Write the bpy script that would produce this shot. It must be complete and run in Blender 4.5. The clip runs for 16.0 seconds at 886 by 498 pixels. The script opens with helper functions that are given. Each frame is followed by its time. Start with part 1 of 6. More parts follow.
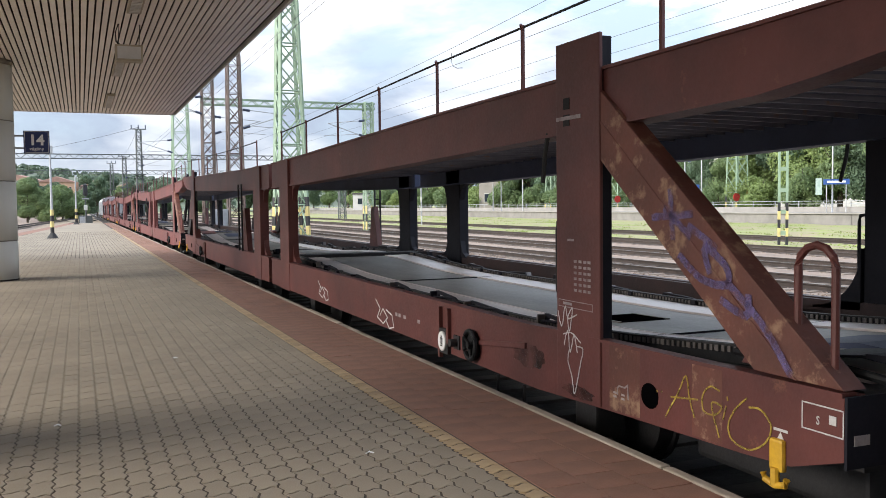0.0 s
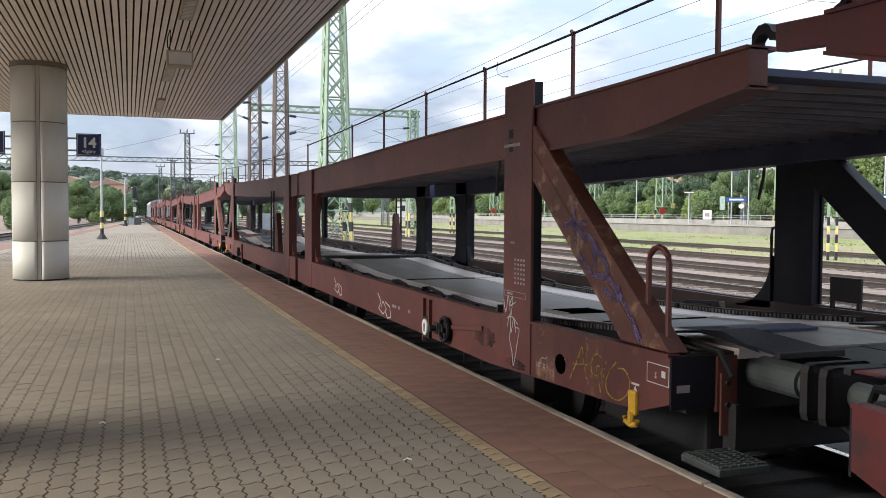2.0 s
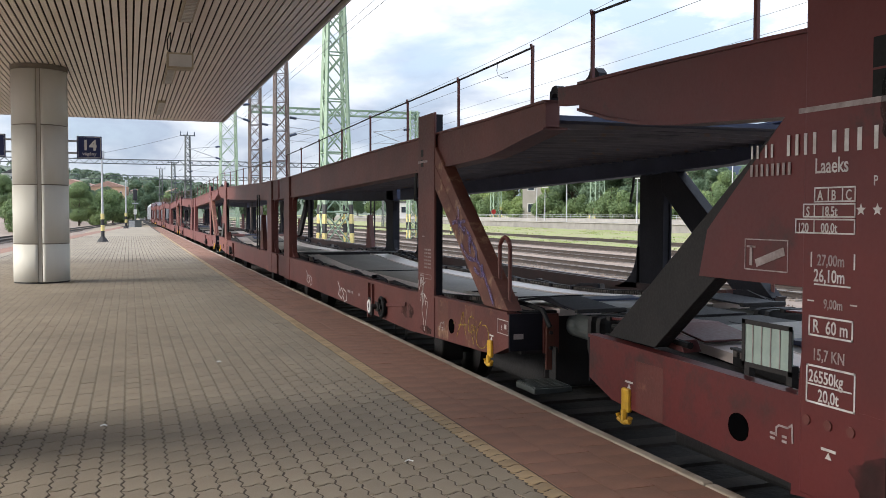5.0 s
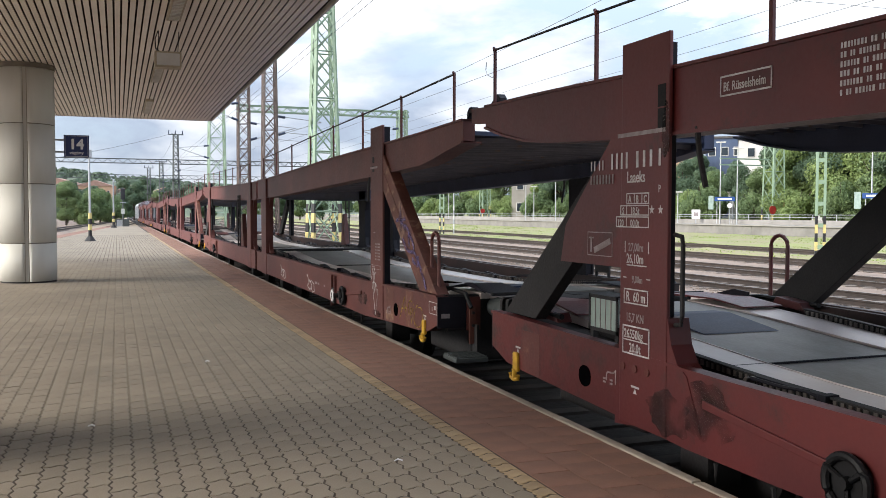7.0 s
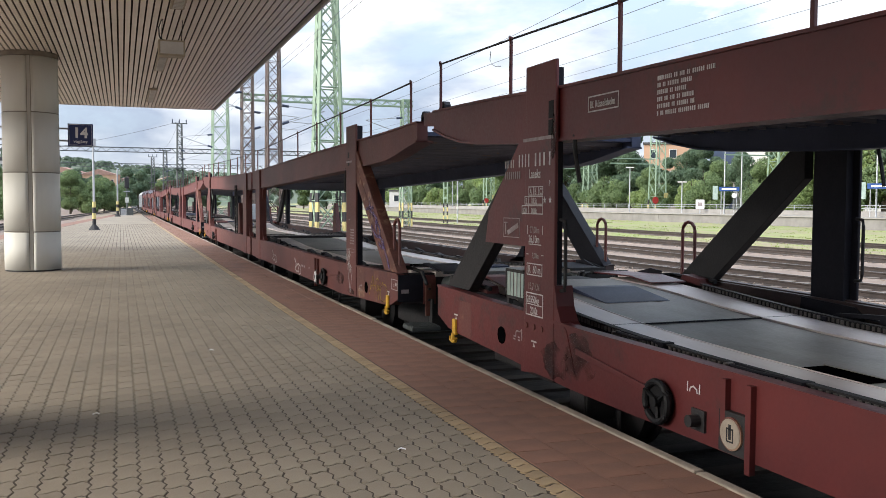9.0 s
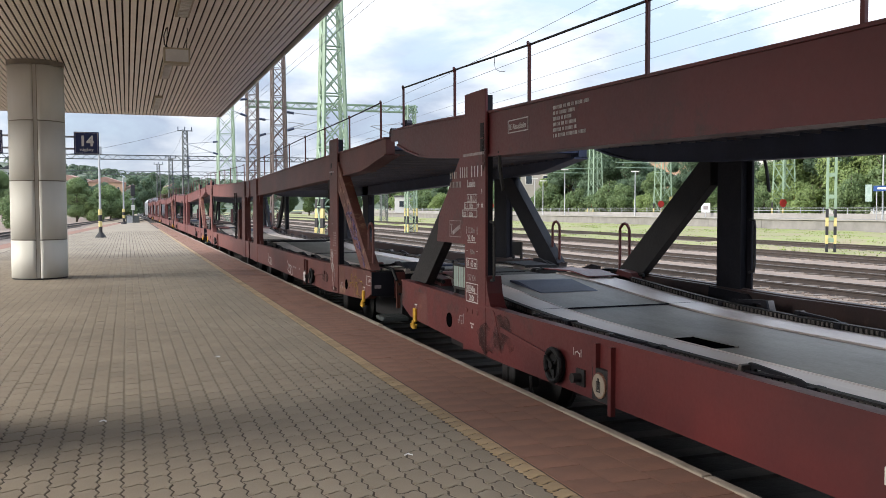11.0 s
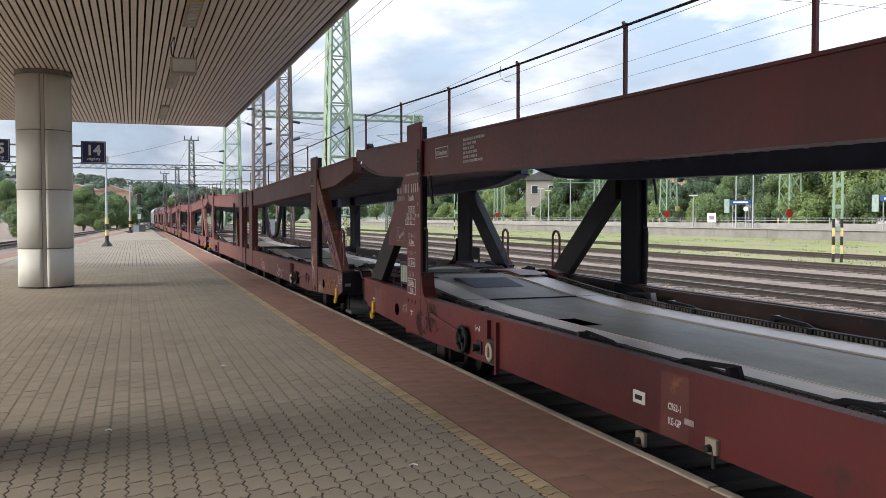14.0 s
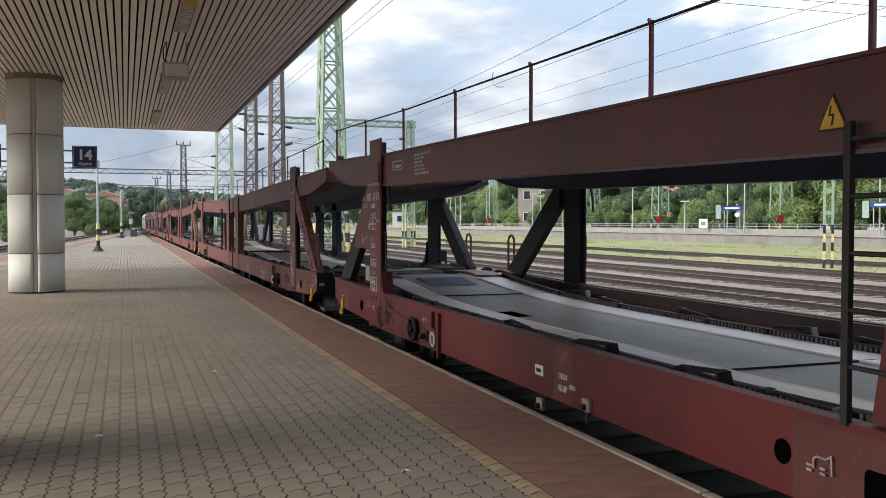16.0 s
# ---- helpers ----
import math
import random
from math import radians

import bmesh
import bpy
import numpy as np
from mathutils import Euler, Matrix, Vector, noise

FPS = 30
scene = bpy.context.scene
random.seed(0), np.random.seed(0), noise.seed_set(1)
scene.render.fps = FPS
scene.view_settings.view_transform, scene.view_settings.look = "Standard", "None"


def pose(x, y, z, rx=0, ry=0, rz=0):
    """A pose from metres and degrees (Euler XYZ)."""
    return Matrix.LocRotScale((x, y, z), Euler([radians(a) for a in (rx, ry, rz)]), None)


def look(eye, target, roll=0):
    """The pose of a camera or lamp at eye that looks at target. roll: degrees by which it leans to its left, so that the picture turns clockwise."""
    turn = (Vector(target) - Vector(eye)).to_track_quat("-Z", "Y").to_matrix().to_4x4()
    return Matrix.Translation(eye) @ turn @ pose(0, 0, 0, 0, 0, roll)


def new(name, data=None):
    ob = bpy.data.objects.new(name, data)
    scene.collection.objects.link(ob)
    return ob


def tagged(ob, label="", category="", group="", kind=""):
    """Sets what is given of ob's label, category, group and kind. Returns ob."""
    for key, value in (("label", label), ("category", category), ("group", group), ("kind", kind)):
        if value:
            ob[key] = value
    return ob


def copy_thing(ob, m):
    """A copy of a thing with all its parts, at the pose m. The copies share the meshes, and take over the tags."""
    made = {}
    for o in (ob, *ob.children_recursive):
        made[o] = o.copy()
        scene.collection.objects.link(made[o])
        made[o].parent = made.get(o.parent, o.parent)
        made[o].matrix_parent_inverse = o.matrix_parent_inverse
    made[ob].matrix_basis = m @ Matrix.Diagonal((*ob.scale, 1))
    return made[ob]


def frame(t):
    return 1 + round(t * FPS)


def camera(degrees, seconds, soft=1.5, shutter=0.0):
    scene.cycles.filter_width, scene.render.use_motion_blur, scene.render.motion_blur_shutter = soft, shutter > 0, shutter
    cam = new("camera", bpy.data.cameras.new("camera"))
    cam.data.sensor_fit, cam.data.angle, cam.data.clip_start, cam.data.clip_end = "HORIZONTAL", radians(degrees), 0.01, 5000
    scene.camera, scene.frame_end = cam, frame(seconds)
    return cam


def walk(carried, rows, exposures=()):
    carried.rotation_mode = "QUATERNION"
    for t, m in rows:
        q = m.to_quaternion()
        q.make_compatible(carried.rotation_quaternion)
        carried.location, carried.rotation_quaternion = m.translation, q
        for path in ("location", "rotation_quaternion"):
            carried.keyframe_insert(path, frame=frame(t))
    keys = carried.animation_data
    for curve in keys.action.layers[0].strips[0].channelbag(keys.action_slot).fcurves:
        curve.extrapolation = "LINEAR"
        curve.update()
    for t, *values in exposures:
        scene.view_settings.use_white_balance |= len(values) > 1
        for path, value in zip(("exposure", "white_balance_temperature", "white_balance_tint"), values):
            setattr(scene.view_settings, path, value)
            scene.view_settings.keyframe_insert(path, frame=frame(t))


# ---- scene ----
# camera: seconds, tilt, lean, turn, and the way that the train has gone since the start
TRACK = [
    (0.0, 87.09, 0.70, -22.33, 0.000), (0.5, 86.83, 0.53, -20.44, 0.405), (1.0, 86.87, 0.22, -19.95, 0.813),
    (1.5, 87.35, -0.11, -19.41, 1.210), (2.0, 87.62, -0.33, -19.56, 1.625), (2.5, 87.76, -0.34, -18.95, 2.034),
    (3.0, 87.84, -0.41, -18.66, 2.452), (3.5, 87.80, -0.46, -18.84, 2.851), (6.0, 87.77, -0.02, -19.97, 4.764),
    (6.5, 87.88, -0.11, -20.16, 5.143), (7.0, 87.65, -0.11, -20.23, 5.513), (7.5, 87.53, -0.13, -20.33, 5.886),
    (8.0, 87.43, -0.11, -20.38, 6.256), (8.5, 87.09, -0.20, -20.18, 6.621), (9.0, 86.97, -0.23, -19.99, 6.987),
    (11.5, 87.40, 0.20, -19.62, 8.783), (12.0, 87.49, 0.04, -19.71, 9.132), (12.5, 87.64, 0.08, -19.70, 9.470),
    (13.0, 87.80, 0.16, -19.63, 9.806), (13.5, 87.92, 0.19, -19.59, 10.146), (14.0, 87.93, 0.08, -19.29, 10.477),
    (14.5, 88.03, -0.11, -19.00, 10.802), (15.0, 88.15, -0.22, -18.94, 11.129), (15.5, 88.29, -0.21, -19.04, 11.460),
    (16.0, 88.28, -0.01, -19.79, 11.795)]
cam = camera(53.28, 16.0, soft=0.5)
walk(cam, [(t, pose(0, 0, 1.355, rx, ry, rz)) for t, rx, ry, rz, s in TRACK], exposures=[(0.0, 1.09), (2.5, 0.97), (9.0, 1.03), (12.0, 0.98), (16.0, 0.70)])

# ---- world and sun ----
SUN_EL, SUN_AZ = 27.0, 272.0
world = bpy.data.worlds.new("sky")
scene.world = world
world.use_nodes = True
wn, wl = world.node_tree.nodes, world.node_tree.links
wn.clear()
w_out = wn.new("ShaderNodeOutputWorld")
w_bg = wn.new("ShaderNodeBackground")
w_bg.inputs["Strength"].default_value = 0.10
w_sky = wn.new("ShaderNodeTexSky")
w_sky.sky_type, w_sky.sun_disc = "NISHITA", False
w_sky.sun_elevation, w_sky.sun_rotation = radians(SUN_EL), radians(SUN_AZ)
w_sky.air_density, w_sky.dust_density, w_sky.ozone_density = 1.0, 2.0, 1.0
w_tc = wn.new("ShaderNodeTexCoord")
w_map = wn.new("ShaderNodeMapping")
w_map.inputs["Scale"].default_value = (1.0, 1.0, 2.6)
w_map.inputs["Location"].default_value = (0.35, 0.1, 0.0)
wl.new(w_tc.outputs["Generated"], w_map.inputs["Vector"])
w_n1 = wn.new("ShaderNodeTexNoise")
w_n1.inputs["Scale"].default_value, w_n1.inputs["Detail"].default_value = 3.2, 9.0
w_n1.inputs["Roughness"].default_value, w_n1.inputs["Distortion"].default_value = 0.60, 0.3
wl.new(w_map.outputs["Vector"], w_n1.inputs["Vector"])
w_r1 = wn.new("ShaderNodeValToRGB")
w_r1.color_ramp.elements[0].position, w_r1.color_ramp.elements[1].position = 0.435, 0.555
wl.new(w_n1.outputs["Fac"], w_r1.inputs["Fac"])
w_n2 = wn.new("ShaderNodeTexNoise")
w_n2.inputs["Scale"].default_value, w_n2.inputs["Detail"].default_value = 6.5, 8.0
wl.new(w_map.outputs["Vector"], w_n2.inputs["Vector"])
w_cl = wn.new("ShaderNodeValToRGB")
w_cl.color_ramp.elements[0].position, w_cl.color_ramp.elements[1].position = 0.40, 0.65
w_cl.color_ramp.elements[0].color = (3.7, 4.35, 5.5, 1)
w_cl.color_ramp.elements[1].color = (8.15, 8.5, 9.0, 1)
wl.new(w_n2.outputs["Fac"], w_cl.inputs["Fac"])
w_pale = wn.new("ShaderNodeMix")
w_pale.data_type, w_pale.inputs["Factor"].default_value = "RGBA", 0.72
w_pale.inputs["B"].default_value = (5.0, 6.1, 7.7, 1)
wl.new(w_sky.outputs["Color"], w_pale.inputs["A"])
w_mix = wn.new("ShaderNodeMix")
w_mix.data_type = "RGBA"
wl.new(w_r1.outputs["Color"], w_mix.inputs["Factor"])
wl.new(w_pale.outputs["Result"], w_mix.inputs["A"])
wl.new(w_cl.outputs["Color"], w_mix.inputs["B"])
# clouds are brighter overhead than near the horizon
w_sep = wn.new("ShaderNodeSeparateXYZ")
wl.new(w_tc.outputs["Generated"], w_sep.inputs["Vector"])
w_lift = wn.new("ShaderNodeMapRange")
w_lift.inputs["From Min"].default_value, w_lift.inputs["From Max"].default_value = 0.04, 1.0
w_lift.inputs["To Min"].default_value, w_lift.inputs["To Max"].default_value = 0.62, 2.0
wl.new(w_sep.outputs["Z"], w_lift.inputs["Value"])
w_scale = wn.new("ShaderNodeVectorMath")
w_scale.operation = "SCALE"
wl.new(w_mix.outputs["Result"], w_scale.inputs[0])
wl.new(w_lift.outputs["Result"], w_scale.inputs["Scale"])
wl.new(w_scale.outputs["Vector"], w_bg.inputs["Color"])
wl.new(w_bg.outputs["Background"], w_out.inputs["Surface"])

sun_data = bpy.data.lights.new("sun", "SUN")
sun_data.energy, sun_data.angle, sun_data.color = 3.35, radians(34), (1.0, 0.945, 0.86)
sun = new("sun", sun_data)
sun_way = Vector((math.sin(radians(SUN_AZ)) * math.cos(radians(SUN_EL)), math.cos(radians(SUN_AZ)) * math.cos(radians(SUN_EL)), math.sin(radians(SUN_EL))))
sun.matrix_world = look(sun_way * 80, (0, 0, 0))


# ---- materials ----
def material(name, base, dark=None, rough=0.6, metal=0.0, scale=3.0, bump=0.15, grain=60.0, low=0.35, high=0.65, spots=None, spot_at=0.62, random_tint=0.0, island=False, stretch=(1, 1, 1), spec=0.5, cover=None, through_light=0.0):
    """A surface with large stains (base to dark), fine grain in its relief, and odd spots of a third colour."""
    m = bpy.data.materials.new(name)
    m.use_nodes = True
    n, l = m.node_tree.nodes, m.node_tree.links
    b = n["Principled BSDF"]
    b.inputs["Metallic"].default_value = metal
    b.inputs["Specular IOR Level"].default_value = spec
    tc, mp = n.new("ShaderNodeTexCoord"), n.new("ShaderNodeMapping")
    mp.inputs["Scale"].default_value = stretch
    l.new(tc.outputs["Object"], mp.inputs["Vector"])
    n1 = n.new("ShaderNodeTexNoise")
    n1.inputs["Scale"].default_value, n1.inputs["Detail"].default_value, n1.inputs["Roughness"].default_value = scale, 8, 0.62
    l.new(mp.outputs["Vector"], n1.inputs["Vector"])
    r1 = n.new("ShaderNodeValToRGB")
    r1.color_ramp.elements[0].position, r1.color_ramp.elements[1].position = low, high
    d = dark or tuple(c * 0.62 for c in base)
    r1.color_ramp.elements[0].color, r1.color_ramp.elements[1].color = (*d, 1), (*base, 1)
    l.new(n1.outputs["Fac"], r1.inputs["Fac"])
    col = r1.outputs["Color"]
    n2 = n.new("ShaderNodeTexNoise")
    n2.inputs["Scale"].default_value, n2.inputs["Detail"].default_value = grain, 5
    l.new(mp.outputs["Vector"], n2.inputs["Vector"])
    if spots:
        n3 = n.new("ShaderNodeTexNoise")
        n3.inputs["Scale"].default_value, n3.inputs["Detail"].default_value, n3.inputs["Roughness"].default_value = scale * 1.9, 10, 0.7
        l.new(mp.outputs["Vector"], n3.inputs["Vector"])
        r3 = n.new("ShaderNodeValToRGB")
        r3.color_ramp.elements[0].position, r3.color_ramp.elements[1].position = spot_at, spot_at + 0.1
        l.new(n3.outputs["Fac"], r3.inputs["Fac"])
        mx = n.new("ShaderNodeMix")
        mx.data_type = "RGBA"
        mx.inputs["B"].default_value = (*spots, 1)
        l.new(r3.outputs["Color"], mx.inputs["Factor"])
        l.new(col, mx.inputs["A"])
        col = mx.outputs["Result"]
    if random_tint:
        if island:
            src = n.new("ShaderNodeNewGeometry").outputs["Random Per Island"]
        else:
            src = n.new("ShaderNodeObjectInfo").outputs["Random"]
        mr = n.new("ShaderNodeMapRange")
        mr.inputs["To Min"].default_value, mr.inputs["To Max"].default_value = 1 - random_tint, 1 + random_tint
        l.new(src, mr.inputs["Value"])
        hs = n.new("ShaderNodeHueSaturation")
        l.new(mr.outputs["Result"], hs.inputs["Value"])
        l.new(col, hs.inputs["Color"])
        col = hs.outputs["Color"]
    l.new(col, b.inputs["Base Color"])
    rr = n.new("ShaderNodeMapRange")
    rr.inputs["To Min"].default_value, rr.inputs["To Max"].default_value = max(0.04, rough - 0.13), min(1.0, rough + 0.13)
    l.new(n2.outputs["Fac"], rr.inputs["Value"])
    l.new(rr.outputs["Result"], b.inputs["Roughness"])
    if bump:
        bp = n.new("ShaderNodeBump")
        bp.inputs["Strength"].default_value, bp.inputs["Distance"].default_value = bump, 0.01
        l.new(n2.outputs["Fac"], bp.inputs["Height"])
        l.new(bp.outputs["Normal"], b.inputs["Normal"])
    out = n["Material Output"]
    if through_light:
        tl, ms = n.new("ShaderNodeBsdfTranslucent"), n.new("ShaderNodeMixShader")
        l.new(col, tl.inputs["Color"])
        ms.inputs["Fac"].default_value = through_light
        l.new(b.outputs["BSDF"], ms.inputs[1])
        l.new(tl.outputs["BSDF"], ms.inputs[2])
        l.new(ms.outputs["Shader"], out.inputs["Surface"])
    if cover:
        # paint that is thin and patchy: the steel shows between its specks
        n4, r4 = n.new("ShaderNodeTexNoise"), n.new("ShaderNodeMapRange")
        n4.inputs["Scale"].default_value, n4.inputs["Detail"].default_value = scale * 3, 6
        l.new(mp.outputs["Vector"], n4.inputs["Vector"])
        r4.inputs["From Min"].default_value, r4.inputs["From Max"].default_value = 0.38, 0.66
        r4.inputs["To Min"].default_value, r4.inputs["To Max"].default_value = cover
        l.new(n4.outputs["Fac"], r4.inputs["Value"])
        tr, ms = n.new("ShaderNodeBsdfTransparent"), n.new("ShaderNodeMixShader")
        l.new(r4.outputs["Result"], ms.inputs["Fac"])
        l.new(tr.outputs["BSDF"], ms.inputs[1])
        l.new(b.outputs["BSDF"], ms.inputs[2])
        l.new(ms.outputs["Shader"], out.inputs["Surface"])
    return m


